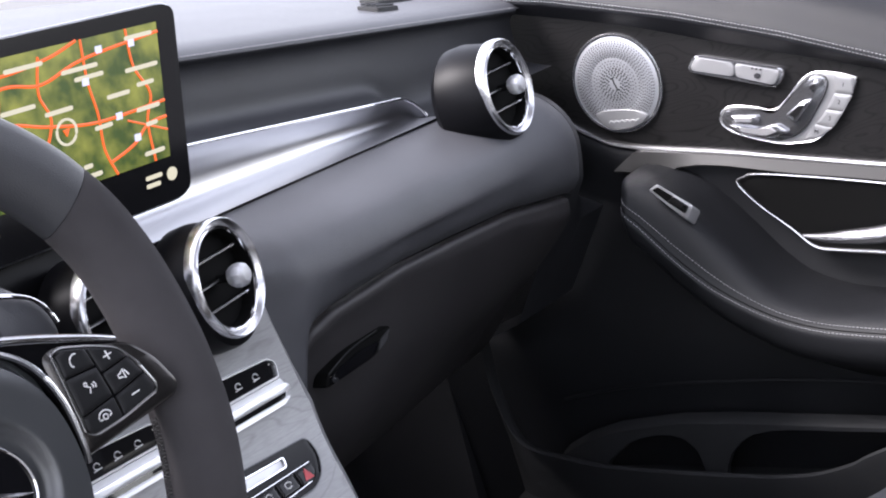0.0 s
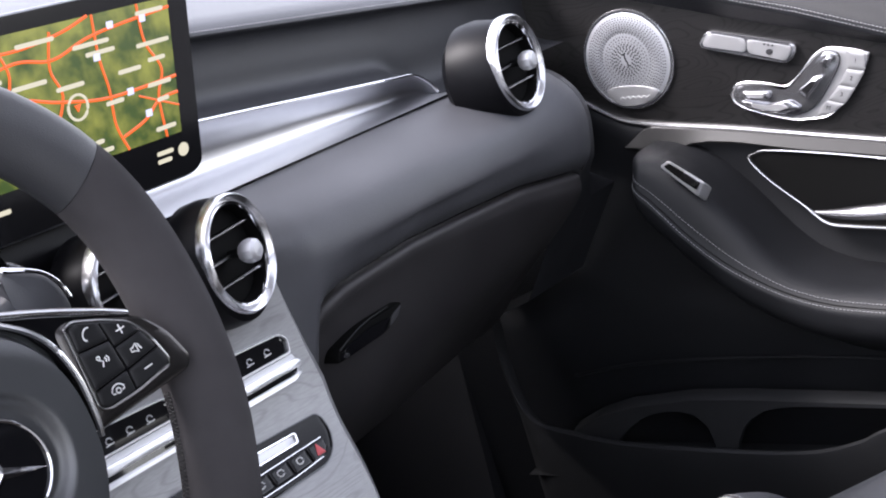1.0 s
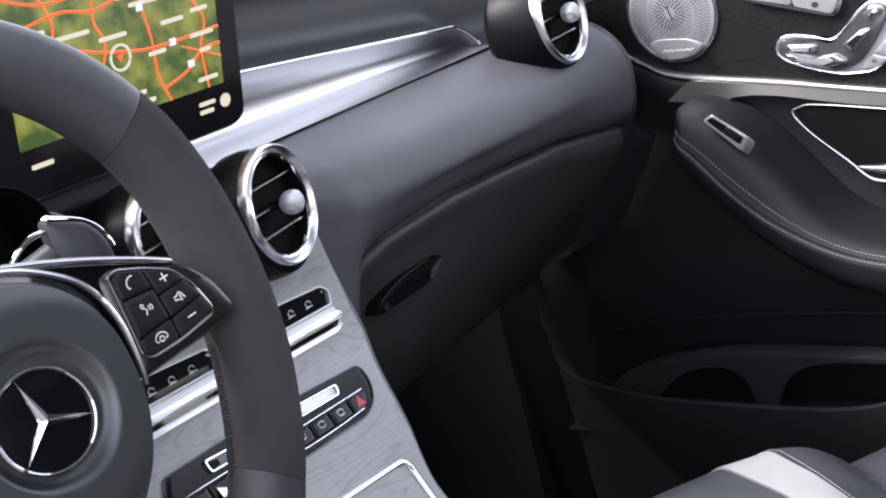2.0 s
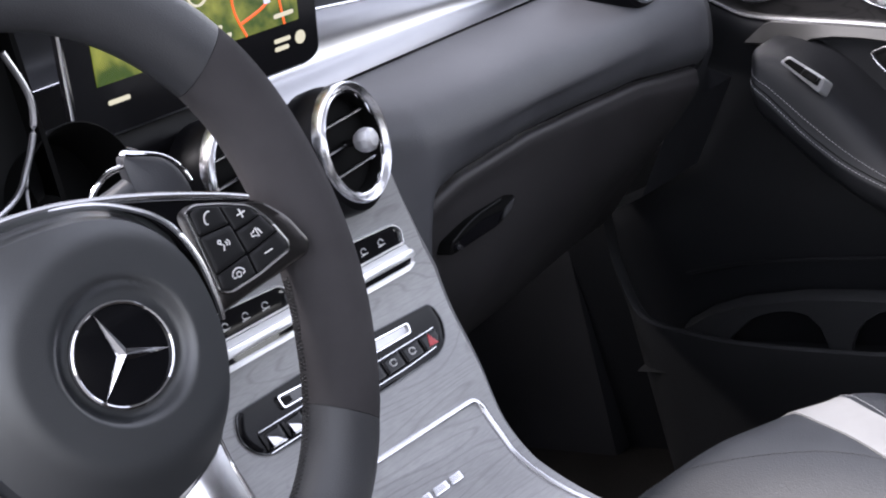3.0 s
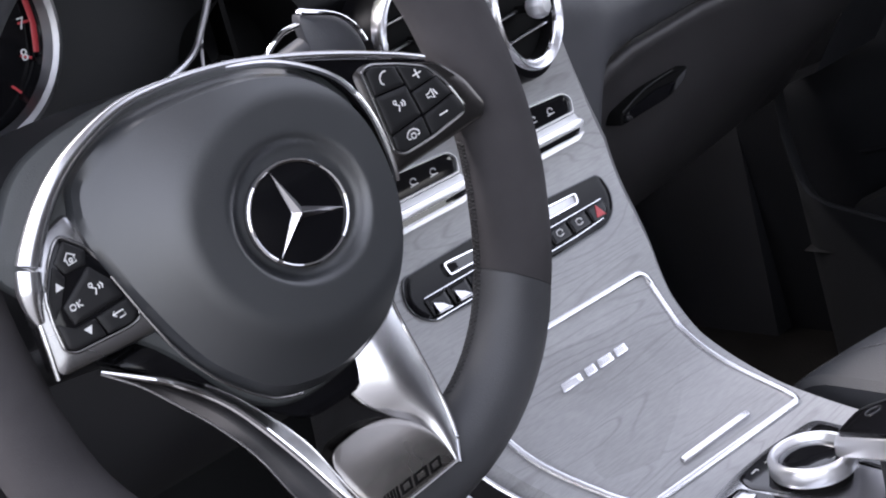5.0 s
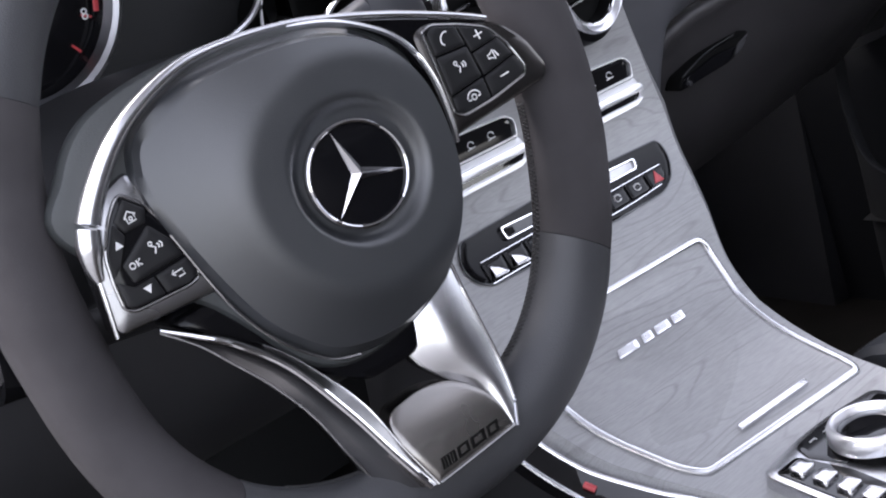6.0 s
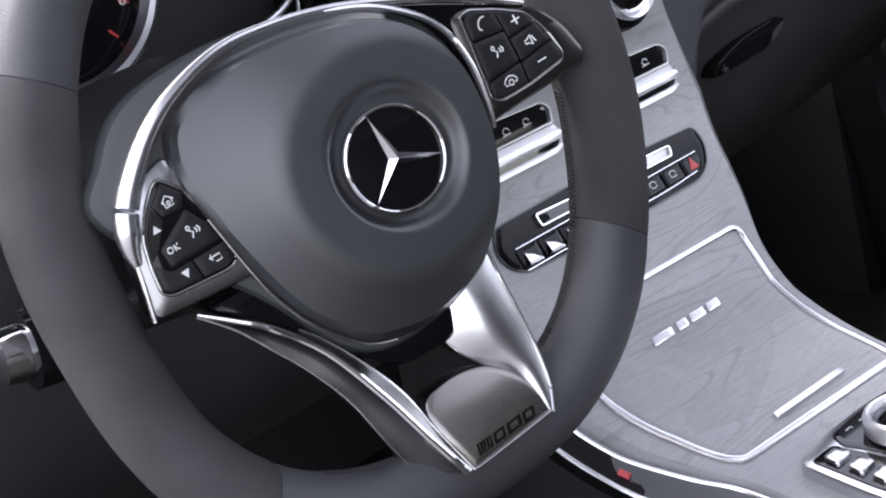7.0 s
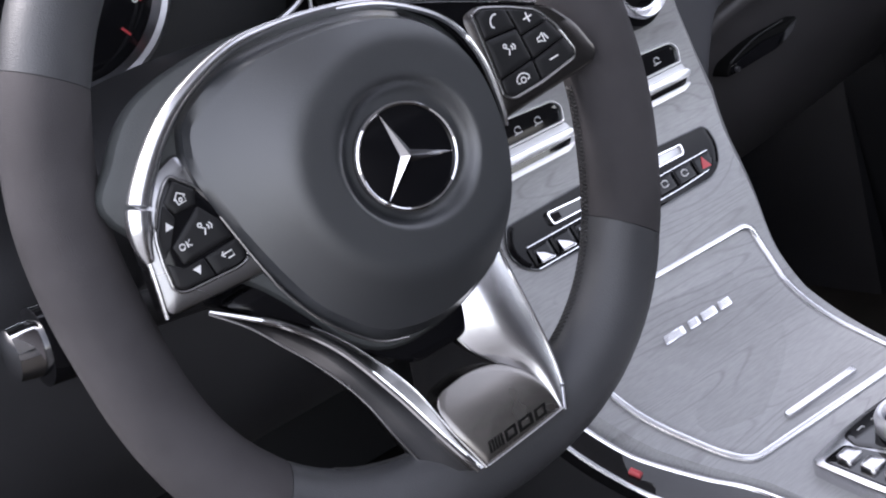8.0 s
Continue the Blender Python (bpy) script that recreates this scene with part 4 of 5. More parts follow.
    for yy, zz, s in ((0.112, 0.621, 0.004), (0.1115, 0.6285, 0.0012), (0.107, 0.6272, 0.0012), (0.116, 0.6298, 0.0012)):
        part("seat_symbol", shell(circle(yy, zz, s, 10, s * 0.8), on_door, 0.0076, 0.0084, 0.0001, rings=2), PLASTIC, k2, "dark symbol")
    plate = spline([(0.1685, 0.576, 0), (0.162, 0.5885, 0), (0.1469, 0.5912, 0), (0.122, 0.5865, 0), (0.104, 0.5815, 0), (0.088, 0.590, 0), (0.066, 0.609, 0), (0.0496, 0.6155, 0), (0.027, 0.6120, 0), (0.010, 0.6060, 0), (0.0075, 0.600, 0), (0.0275, 0.570, 0), (0.0578, 0.5462, 0), (0.082, 0.5432, 0), (0.1096, 0.5465, 0), (0.1532, 0.5622, 0)], 5, closed=True)
    pl = part("seat_plate", shell(plate, on_door, -0.002, 0.004, 0.0015), PLATE, d, "satin seat adjustment plate")
    part("plate_edge", tube([on_door(p.x, p.y, 0.0036) for p in plate], 0.0009, 6, closed=True), SILVER, pl, "bright edge")
    rim = spline([(0.1655, 0.5762, 0), (0.160, 0.5865, 0), (0.1462, 0.5885, 0), (0.122, 0.5838, 0), (0.1035, 0.5785, 0), (0.0865, 0.588, 0), (0.065, 0.6065, 0), (0.0500, 0.6125, 0), (0.038, 0.6085, 0), (0.040, 0.596, 0), (0.056, 0.575, 0), (0.072, 0.558, 0), (0.090, 0.5502, 0), (0.112, 0.5500, 0), (0.1535, 0.5650, 0)], 5, closed=True)
    part("base_rim", shell(rim, on_door, 0.002, 0.0070, 0.0022, rings=3), POLISHED, pl, "polished raised rim")
    part("rim_groove", tube([on_door(p.x, p.y, 0.0042) for p in rim], 0.0007, 6, closed=True), DARK, pl, "dark groove")
    for pts, nm in (([(0.1530, 0.5825), (0.1184, 0.5790), (0.1215, 0.5705), (0.1520, 0.5765)], "cushion_key"), ([(0.1567, 0.5732), (0.1521, 0.5640), (0.1090, 0.5530), (0.0870, 0.5575), (0.0985, 0.5675), (0.1248, 0.5650)], "cushion_key"), ([(0.0895, 0.5752), (0.0671, 0.5890), (0.0543, 0.5892), (0.0800, 0.5650)], "backrest_key"), ([(0.0585, 0.6015), (0.0470, 0.6092), (0.0412, 0.6068), (0.0525, 0.5945)], "headrest_key")):
        o = rounded(pts, 0.004)
        k3 = part(nm, shell(o, on_door, 0.006, 0.0115, 0.0025, 0.0015, rings=4), POLISHED, pl, "polished seat key")
        cy, cz = sum(p.x for p in o) / len(o), sum(p.y for p in o) / len(o)
        part("key_face", shell([Vector((cy + (p.x - cy) * 0.62, cz + (p.y - cz) * 0.62)) for p in o], on_door, 0.010, 0.0136, 0.0008, rings=3), PLATE if nm == "cushion_key" else STEEL_DARK, k3, "satin inset face")
    keys = ([(0.0285, 0.6110), (0.0095, 0.6045), (0.0125, 0.5880), (0.0315, 0.5922)], [(0.0323, 0.5908), (0.0135, 0.5862), (0.0258, 0.5716), (0.0434, 0.5762)], [(0.0443, 0.5750), (0.0266, 0.5703), (0.0405, 0.5555), (0.0583, 0.5617)], [(0.0595, 0.5606), (0.0416, 0.5546), (0.0578, 0.5478), (0.0740, 0.5462), (0.0660, 0.5560)])
    for i, q in enumerate(keys):
        key = part("memory_key", shell(rounded(q, 0.0012, 3), on_door, 0.003, 0.0052, 0.0006, rings=2), PLATE, pl, "satin memory key")
        cy, cz = sum(p[0] for p in q) / len(q), sum(p[1] for p in q) / len(q)
        cu = bpy.data.curves.new("memory_letter", "FONT")
        cu.body, cu.size, cu.extrude, cu.align_x, cu.align_y = "123M"[i], 0.0065, 0.0002, "CENTER", "CENTER"
        cu.materials.append(PLASTIC)
        tmp = new("tmp", cu)
        bpy.context.view_layer.update()
        me = bpy.data.meshes.new_from_object(tmp.evaluated_get(bpy.context.evaluated_depsgraph_get()))
        bpy.data.objects.remove(tmp)
        me.transform(Matrix.Translation(Vector((1.1345, cy, cz)) - Vector(d.location)) @ pose(0, 0, 0, 90, 0, -90) @ pose(0, 0, 0, 0, 0, -18))
        new("key_letter", me).parent = key
    # speaker
    c = (0.287, 0.634)
    m = Matrix.Translation((1.14, c[0], c[1])) @ pose(0, 0, 0, 0, -90, 0)
    sp = part("speaker", lathe([(0.0575, -0.004), (0.0575, 0.0022), (0.0565, 0.0036), (0.0552, 0.0036), (0.0535, 0.0028)], m), SILVER, d, "round brushed metal speaker")
    part("grille", lathe([(0.0540, 0.0026), (0.050, 0.0038), (0.042, 0.0050), (0.0335, 0.0056), (0.0322, 0.0050), (0.030, 0.0052), (0.02, 0.0058), (0.0, 0.0060)], m), SPEAKER, sp, "perforated metal grille")
    bm = bmesh.new()
    for r, n in ((0.008, 12), (0.0105, 16), (0.013, 20), (0.0155, 24), (0.018, 28), (0.0205, 32), (0.0235, 36), (0.0265, 40), (0.031, 54), (0.0335, 58), (0.036, 62), (0.0385, 66), (0.041, 72), (0.0435, 76), (0.046, 80), (0.0485, 84)):
        for k in range(n):
            t = 2 * math.pi * (k + 0.5 * (n % 3)) / n
            h = float(np.interp(r, [0.0, 0.02, 0.0335, 0.042, 0.05], [0.0062, 0.0061, 0.0058, 0.0053, 0.0042]))
            hole = 0.0011 if r < 0.0205 else 0.00078
            vs = [bm.verts.new(m @ Vector((r * math.cos(t) + hole * math.cos(j * 1.0472), r * math.sin(t) + hole * math.sin(j * 1.0472), h))) for j in range(6)]
            bm.faces.new(vs)
    tagged(part("perforation", bm, BLACK, sp, "dark perforation holes"), kind="stuff")
    part("centre_mark", tube(spline([on_door(c[0] + y, c[1] + z, 0.0066) for y, z in ((0.0032, 0.0062), (0.0012, 0.0072), (0.0008, 0.0020), (-0.0010, -0.0030), (-0.0016, -0.0066), (-0.0036, -0.0058))], 5), 0.0007, 6), DARK, sp, "dark curved mark")
    part("maker_plate", shell(spline([(0.32, 0.603, 0), (0.30, 0.6055, 0), (0.27, 0.602, 0), (0.255, 0.594, 0), (0.27, 0.584, 0), (0.30, 0.582, 0), (0.315, 0.590, 0)], 4, closed=True), on_door, 0.003, 0.0065, 0.001, rings=3), PLATE, sp, "satin plate with illegible script")
    part("script_bar", tube([on_door(y, 0.5915 + 0.0012 * math.sin(y * 900) + (y - 0.285) * 0.05, 0.007) for y in [0.305 - 0.001 * i for i in range(40)]], 0.0005, 5), ICON, sp, "pale script bar")
    # lower pocket with bottle holders
    lip = spline([(1.075, 0.520, 0.42), (1.060, 0.508, 0.355), (1.048, 0.497, 0.300), (1.040, 0.470, 0.238), (1.035, 0.4055, 0.2190), (1.035, 0.3311, 0.2076), (1.035, 0.1875, 0.2017), (1.035, 0.1064, 0.2036), (1.036, 0.0526, 0.2157), (1.040, 0.0069, 0.2342), (1.06, -0.2, 0.30)], 8)
    pk = part("door_pocket", sheet([[p + Vector((0.020, 0, -0.010)), p + Vector((0.010, 0, 0.0005)), p + Vector((0.004, 0, 0.002)), p, p + Vector((0.0, 0, -0.010)), p + Vector((0.012, 0, -0.07)), Vector((p.x + 0.03, p.y, 0.0))] for p in lip]), DOOR_PLASTIC, d, "black plastic door pocket")
    part("pocket_floor", sheet([[(1.05, y, 0.16), (1.14, y, 0.17)] for y in (-0.2, 0.1, 0.3, 0.5)]), DARK, pk)
    shelf = [(0.0, 0.240), (0.1313, 0.2440), (0.1996, 0.2460), (0.2717, 0.2455), (0.3576, 0.2355), (0.4000, 0.2240), (0.4400, 0.2050)]
    arch = [(0.0, 0.236), (0.132, 0.2385), (0.160, 0.2365), (0.1814, 0.2320), (0.200, 0.2210), (0.2107, 0.2100), (0.2200, 0.1920), (0.2230, 0.170), (0.2490, 0.170), (0.2500, 0.1920), (0.2540, 0.2120), (0.2682, 0.2270), (0.2860, 0.2315), (0.3047, 0.2315), (0.3260, 0.2275), (0.3457, 0.2195), (0.362, 0.2080), (0.3749, 0.1980), (0.385, 0.180), (0.440, 0.175)]
    ysh = sorted({round(0.004 * i, 4) for i in range(111)} | {y for y, _ in arch})
    part("bottle_holder", sheet([[(1.100, y, lerp(shelf, y) + 0.006), (1.084, y, lerp(shelf, y) + 0.003), (1.080, y, lerp(shelf, y)), (1.080, y, min(lerp(shelf, y) - 0.001, lerp(arch, y))), (1.086, y, min(lerp(shelf, y) - 0.001, lerp(arch, y)) - 0.001)] for y in ysh]), DOOR_PLASTIC, pk, "dark plastic divider with two arched bottle bays")
    part("panel_crease", tube(spline([(1.118, 0.445, 0.262), (1.117, 0.375, 0.274), (1.116, 0.30, 0.280), (1.116, 0.152, 0.283), (1.116, 0.02, 0.277), (1.116, -0.10, 0.265)], 6), 0.0022, 8), LEATHER_DOOR_DIM, d, "moulded crease")


DOOR_PLASTIC = mat("pocket_plastic", (0.020, 0.0205, 0.022), 0.6, grain=0.2, scale=1500, spec=0.35)
SPEAKER = mat("speaker_metal", (0.62, 0.63, 0.66), 0.34, metal=0.7, vary=0.06)
passenger_door()


# ---- steering wheel ----
RIM = [(0, .151), (12, .156), (30, .169), (45, .176), (60, .184), (75, .186), (90, .182), (105, .173), (120, .164), (146, .152), (165, .151), (180, .150), (196, .157), (208, .170), (220, .179), (230, .185), (240, .187), (250, .182), (264, .177), (274, .176), (286, .176), (298, .170), (312, .162), (322, .154), (342, .150), (360, .151)]


def rim_point(t, dr=0.0, w=-0.025):
    """A point of the wheel's rim centre line at the angle t (degrees from the right, anticlockwise)."""
    a = radians(t)
    c, s = math.cos(a), math.sin(a)
    r = sum(lerp(RIM, (t + o) % 360) for o in (-10, -5, 0, 5, 10)) / 5
    return on_wheel((r + dr) * c, (r + dr) * s, w)


def rim_section(t, swell=0.0):
    out = []
    for k in range(20):
        a = 2 * math.pi * k / 20
        ca, sa = math.cos(a), math.sin(a)
        rr = 0.0225 + swell
        out.append(rim_point(t, rr * ca, -0.025 + (0.021 + swell) * sa))
    return out


def rim_arc(t0, t1):
    bm = bmesh.new()
    n = max(6, int((t1 - t0) / 3))
    rings = [[bm.verts.new(p) for p in rim_section(t0 + (t1 - t0) * i / n, -0.0003 if i in (0, n) else 0.0)] for i in range(n + 1)]
    ring_faces(bm, rings)
    return bm


def steering_wheel():
    w = root("steering_wheel", "suede and leather flat-bottomed steering wheel with silver spokes", "steering wheel", at=(-0.006, 0, 0.672))
    part("rim_top", rim_arc(33, 139), RIM_LEATHER, w, "smooth dark leather rim section")
    part("rim_left", rim_arc(139.12, 227), SUEDE, w, "grey suede rim section")
    part("rim_bottom", rim_arc(227.12, 315), RIM_LEATHER, w, "smooth dark leather rim section")
    part("rim_right", rim_arc(315.12, 392.88), SUEDE, w, "grey suede rim section")
    for t0, t1 in ((236, 268), (288, 345)):
        for sgn in (-1, 1):
            path = []
            for i in range(120):
                t = t0 + (t1 - t0) * i / 119
                path.append(rim_point(t, -0.0222, -0.025 + 0.003 * sgn * (1 if i % 2 else -0.3)))
            part("cross_stitch", tube(path, 0.0009, 5), THREAD_DARK, w, "dark cross stitching")
    # hub
    back = spline([(-0.128, 0.03, 0), (-0.115, 0.055, 0), (-0.088, 0.075, 0), (-0.04, 0.079, 0), (0.01, 0.070, 0), (0.05, 0.052, 0), (0.072, 0.025, 0), (0.066, -0.03, 0), (0.04, -0.082, 0), (-0.01, -0.098, 0), (-0.050, -0.088, 0), (-0.080, -0.036, 0)], 6, closed=True)
    part("hub_back", shell(back, on_wheel, -0.018, -0.004, 0.006), HUB, w, "dark hub housing")
    part("hub_skirt", shell(rounded([(-0.104, -0.030), (-0.078, -0.030), (-0.060, -0.068), (-0.044, -0.087), (-0.014, -0.097), (0.012, -0.095), (0.004, -0.112), (-0.030, -0.110), (-0.052, -0.090), (-0.078, -0.056)], 0.008, 4), on_wheel, -0.05, -0.010, 0.004), GLOSS_DARK, w, "gloss black skirt under the hub")
    cover = spline([(-0.0845, 0.0435, 0), (-0.074, 0.059, 0), (-0.04, 0.0695, 0), (0.000, 0.0665, 0), (0.036, 0.0560, 0), (0.058, 0.038, 0), (0.0685, 0.010, 0), (0.066, -0.026, 0), (0.054, -0.055, 0), (0.036, -0.077, 0), (0.014, -0.090, 0), (-0.010, -0.095, 0), (-0.030, -0.092, 0), (-0.0445, -0.085, 0), (-0.0590, -0.0690, 0), (-0.0690, -0.052, 0), (-0.0765, -0.0295, 0), (-0.0835, 0.004, 0), (-0.0865, 0.030, 0)], 5, closed=True)

    def moulded(u, v, h):
        """The cover's skin: flanks that rise to a round plateau with a shallow dish for the emblem."""
        if h < 0.003:
            return on_wheel(u, v, h)
        r = math.hypot(u - 0.010, v + 0.011)
        t = max(0.0, r - 0.0530)
        h = 0.0205 - 0.44 * (t * t / 0.024 if t < 0.012 else t - 0.006)
        d = min(1.0, max(0.0, (0.0372 - r) / 0.0062))
        return on_wheel(u, v, h - 0.0048 * d * d * (3 - 2 * d))

    part("airbag_cover", shell(cover, moulded, -0.02, 0.0040, 0.006, 0.0150, rings=44), COVER, w, "charcoal soft-touch airbag cover with raised round centre")
    part("cover_edge", tube([on_wheel(*p) for p in spline([(-0.083, 0.008, 0.002), (-0.0765, -0.0295, 0.002), (-0.0690, -0.0525, 0.002), (-0.0590, -0.0700, 0.002), (-0.0445, -0.0860, 0.001), (-0.0300, -0.0925, 0.000)], 6)], 0.0008, 6), STEEL_DARK, w, "thin dark metal edge")
    for u, v in ((-0.034, -0.010), (0.050, 0.028)):
        part("moulded_mark", tube([on_wheel(u + 0.0022 * math.cos(k * 0.524), v + 0.0016 * math.sin(k * 0.524), 0.0192) for k in range(12)], 0.0003, 5, closed=True), HUB, w, "small moulded mark")
    ms = WHEEL @ Matrix.Translation((0.0078, -0.0118, 0.0010)) @ pose(0, 0, 0, 0, 0, 7)
    b = part("emblem_disc", lathe([(0.0268, 0.012), (0.0268, 0.0182), (0.025, 0.0186), (0.0, 0.0190)], ms), GLOSS_DARK, w, "black emblem disc")
    part("emblem_ring", lathe([(0.0246, 0.0183), (0.0250, 0.0202), (0.0258, 0.0208), (0.0267, 0.0200), (0.0270, 0.0178)], ms), STAR, b, "chrome ring")
    bm = bmesh.new()
    for k in range(3):
        a = radians(90 + 120 * k)
        d, s = Vector((math.cos(a), math.sin(a), 0)), Vector((-math.sin(a), math.cos(a), 0))
        tip, top = d * 0.0247 + Vector((0, 0, 0.0196)), Vector((0, 0, 0.0232))
        n1, n2 = (d * 0.5 + s * 0.866) * 0.0036 + Vector((0, 0, 0.0188)), (d * 0.5 - s * 0.866) * 0.0036 + Vector((0, 0, 0.0188))
        for tri in ((top, tip, n1), (top, n2, tip)):
            bm.faces.new([bm.verts.new(ms @ v) for v in tri])
    part("emblem_spokes", bm, STAR, b, "three chrome emblem spokes", smooth=False)
    # silver trim: a broad band at the left that thins out over the hub, and an inner branch down to the right pod
    arc = spline([(-0.1225, 0.006, 0.000), (-0.1205, 0.018, 0.001), (-0.112, 0.034, 0.001), (-0.092, 0.0535, 0.002), (-0.070, 0.0665, 0.003), (-0.040, 0.0745, 0.003), (-0.010, 0.0728, 0.003), (0.0192, 0.0664, 0.003), (0.0471, 0.0557, 0.003), (0.0748, 0.0427, 0.002), (0.1025, 0.0278, 0.000), (0.118, 0.0185, -0.003)], 8)
    rad = [0.0024 + 0.0040 * min(1.0, i / 10) - 0.0046 * min(1.0, max(0.0, (i - 14) / 38)) for i in range(len(arc))]
    part("trim_arc", tube([on_wheel(*p) for p in arc], rad, 12), SILVER, w, "polished silver trim arc")
    part("trim_branch", tube([on_wheel(*p) for p in spline([(0.018, 0.0655, 0.003), (0.036, 0.0585, 0.004), (0.0503, 0.0495, 0.004), (0.0637, 0.0365, 0.005), (0.0702, 0.0229, 0.006), (0.0727, 0.0034, 0.006), (0.0705, -0.0185, 0.005), (0.0688, -0.0275, 0.003)], 8)], 0.0016, 8), SILVER, w, "thin silver branch of the trim")
    part("bridge_panel", shell(rounded([(0.050, 0.0525), (0.0748, 0.0405), (0.1025, 0.0258), (0.120, 0.0150), (0.1235, 0.000), (0.074, 0.000), (0.0700, 0.0229), (0.0637, 0.0361), (0.053, 0.0475)], 0.003, 3), on_wheel, -0.022, -0.0012, 0.001, rings=3), GLOSS_DARK, w, "gloss black bridge to the button pod")

    def strokes(kind):
        ring = lambda cx, cy, r, a0=0, a1=360, n=10: [(cx + r * math.cos(radians(a0 + (a1 - a0) * k / n)), cy + r * math.sin(radians(a0 + (a1 - a0) * k / n))) for k in range(n + 1)]
        return {"plus": [[(-0.0026, 0), (0.0026, 0)], [(0, -0.0026), (0, 0.0026)]], "minus": [[(-0.0026, 0), (0.0026, 0)]],
                "phone": [ring(0.0022, -0.0018, 0.0044, 95, 190), [(0.0018, 0.0026), (0.0030, 0.0022)], [(-0.0021, -0.0026), (-0.0010, -0.0034)]],
                "hang": [ring(0, -0.0016, 0.0040, 15, 165), ring(0, -0.0010, 0.0014), [(-0.0038, -0.0012), (-0.0022, -0.0018)], [(0.0038, -0.0012), (0.0022, -0.0018)]],
                "voice": [ring(-0.0018, 0.0024, 0.0009), [(-0.0018, 0.0012), (-0.0002, -0.0002), (-0.0016, -0.0028)], [(0.0012, 0.0012), (0.0018, 0), (0.0012, -0.0012)], [(0.0026, 0.0016), (0.0034, 0), (0.0026, -0.0016)]],
                "mute": [[(-0.0028, -0.0010), (-0.0028, 0.0010), (-0.0012, 0.0010), (0.0008, 0.0026), (0.0008, -0.0026), (-0.0012, -0.0010), (-0.0028, -0.0010)], [(0.0018, 0.0018), (0.0030, -0.0018)]],
                "home": [[(-0.0030, 0.0002), (0, 0.0030), (0.0030, 0.0002)], [(-0.0021, 0.0004), (-0.0021, -0.0024), (0.0021, -0.0024), (0.0021, 0.0004)], ring(0, -0.0008, 0.0008)],
                "enter": [ring(-0.0016, 0, 0.0014), [(0.0010, 0.0016), (0.0010, -0.0016)], [(0.0030, 0.0016), (0.0012, 0), (0.0030, -0.0016)]],
                "back": [[(-0.0030, 0.0010), (0.0026, 0.0010), (0.0026, -0.0018), (-0.0006, -0.0018)], [(-0.0016, 0.0024), (-0.0030, 0.0010), (-0.0016, -0.0004)]]}[kind]

    def pod(outline, bed, buttons, icons, material, label):
        p = part("button_pod", shell(rounded(outline, 0.005, 5), on_wheel, -0.022, 0.0, 0.003, rings=4), material, w, label)
        o = rounded(bed, 0.004, 5)
        part("pod_bed", shell(o, on_wheel, -0.004, 0.0012, 0.0006, rings=3), GLOSS_DARK, p, "black button bed")
        part("bed_frame", tube([on_wheel(q.x, q.y, 0.0008) for q in o], 0.0010, 8, closed=True), STEEL_DARK, p, "thin metal frame")
        for q in buttons:
            part("button", shell(rounded(q, 0.0012, 3), on_wheel, 0.0005, 0.0026, 0.0007, rings=3), BUTTON, p)
        for kind, u, v in icons:
            if kind in ("up", "down"):
                sg = 1 if kind == "up" else -1
                part("icon", shell([Vector((u + a, v + c * sg)) for a, c in ((-0.0022, -0.0017), (0.0022, -0.0017), (0, 0.0022))], on_wheel, 0.0024, 0.0029, 0.0001, rings=2), ICON, p, "white symbol")
                continue
            for line in strokes(kind):
                part("icon", tube([on_wheel(u + a, v + c, 0.0027) for a, c in line], 0.00042, 5), ICON, p, "white symbol stroke")

    pod([(-0.1285, -0.0215), (-0.073, -0.0275), (-0.0765, -0.020), (-0.080, 0.000), (-0.084, 0.028), (-0.085, 0.045), (-0.104, 0.040), (-0.121, 0.018)],
        [(-0.0942, 0.0364), (-0.0862, 0.0262), (-0.0813, 0.0104), (-0.0792, -0.012), (-0.0812, -0.0164), (-0.0867, -0.0175), (-0.1152, -0.0146), (-0.1194, -0.0111), (-0.1179, 0.0019), (-0.1146, 0.0153), (-0.1053, 0.0282), (-0.0983, 0.0347)],
        [[(-0.0945, 0.0340), (-0.1035, 0.0268), (-0.1012, 0.0195), (-0.0905, 0.0188), (-0.0872, 0.0250)], [(-0.1042, 0.0262), (-0.1132, 0.0145), (-0.1165, 0.0035), (-0.1110, 0.0072), (-0.1018, 0.0185)],
         [(-0.0902, 0.0178), (-0.1102, 0.0068), (-0.1095, -0.0030), (-0.0825, -0.0030), (-0.0838, 0.0065)], [(-0.1166, 0.0018), (-0.1180, -0.0105), (-0.1148, -0.0132), (-0.0990, -0.0148), (-0.0998, -0.0048), (-0.1102, -0.0044)],
         [(-0.0982, -0.0149), (-0.0868, -0.0160), (-0.0818, -0.0148), (-0.0805, -0.0115), (-0.0815, -0.0048), (-0.0990, -0.0048)]],
        [("home", -0.0955, 0.0251), ("up", -0.1071, 0.0165), ("enter", -0.1045, 0.0047), ("voice", -0.0920, 0.0070), ("down", -0.1050, -0.0085), ("back", -0.0890, -0.0093)], POD_SILVER, "satin silver button pod")
    part("pod_edge", tube([on_wheel(*p) for p in spline([(-0.1225, 0.008, 0.000), (-0.1255, -0.006, 0.0), (-0.1288, -0.0212, -0.001)], 6)], 0.0011, 8), SILVER, w, "bright pod edge")
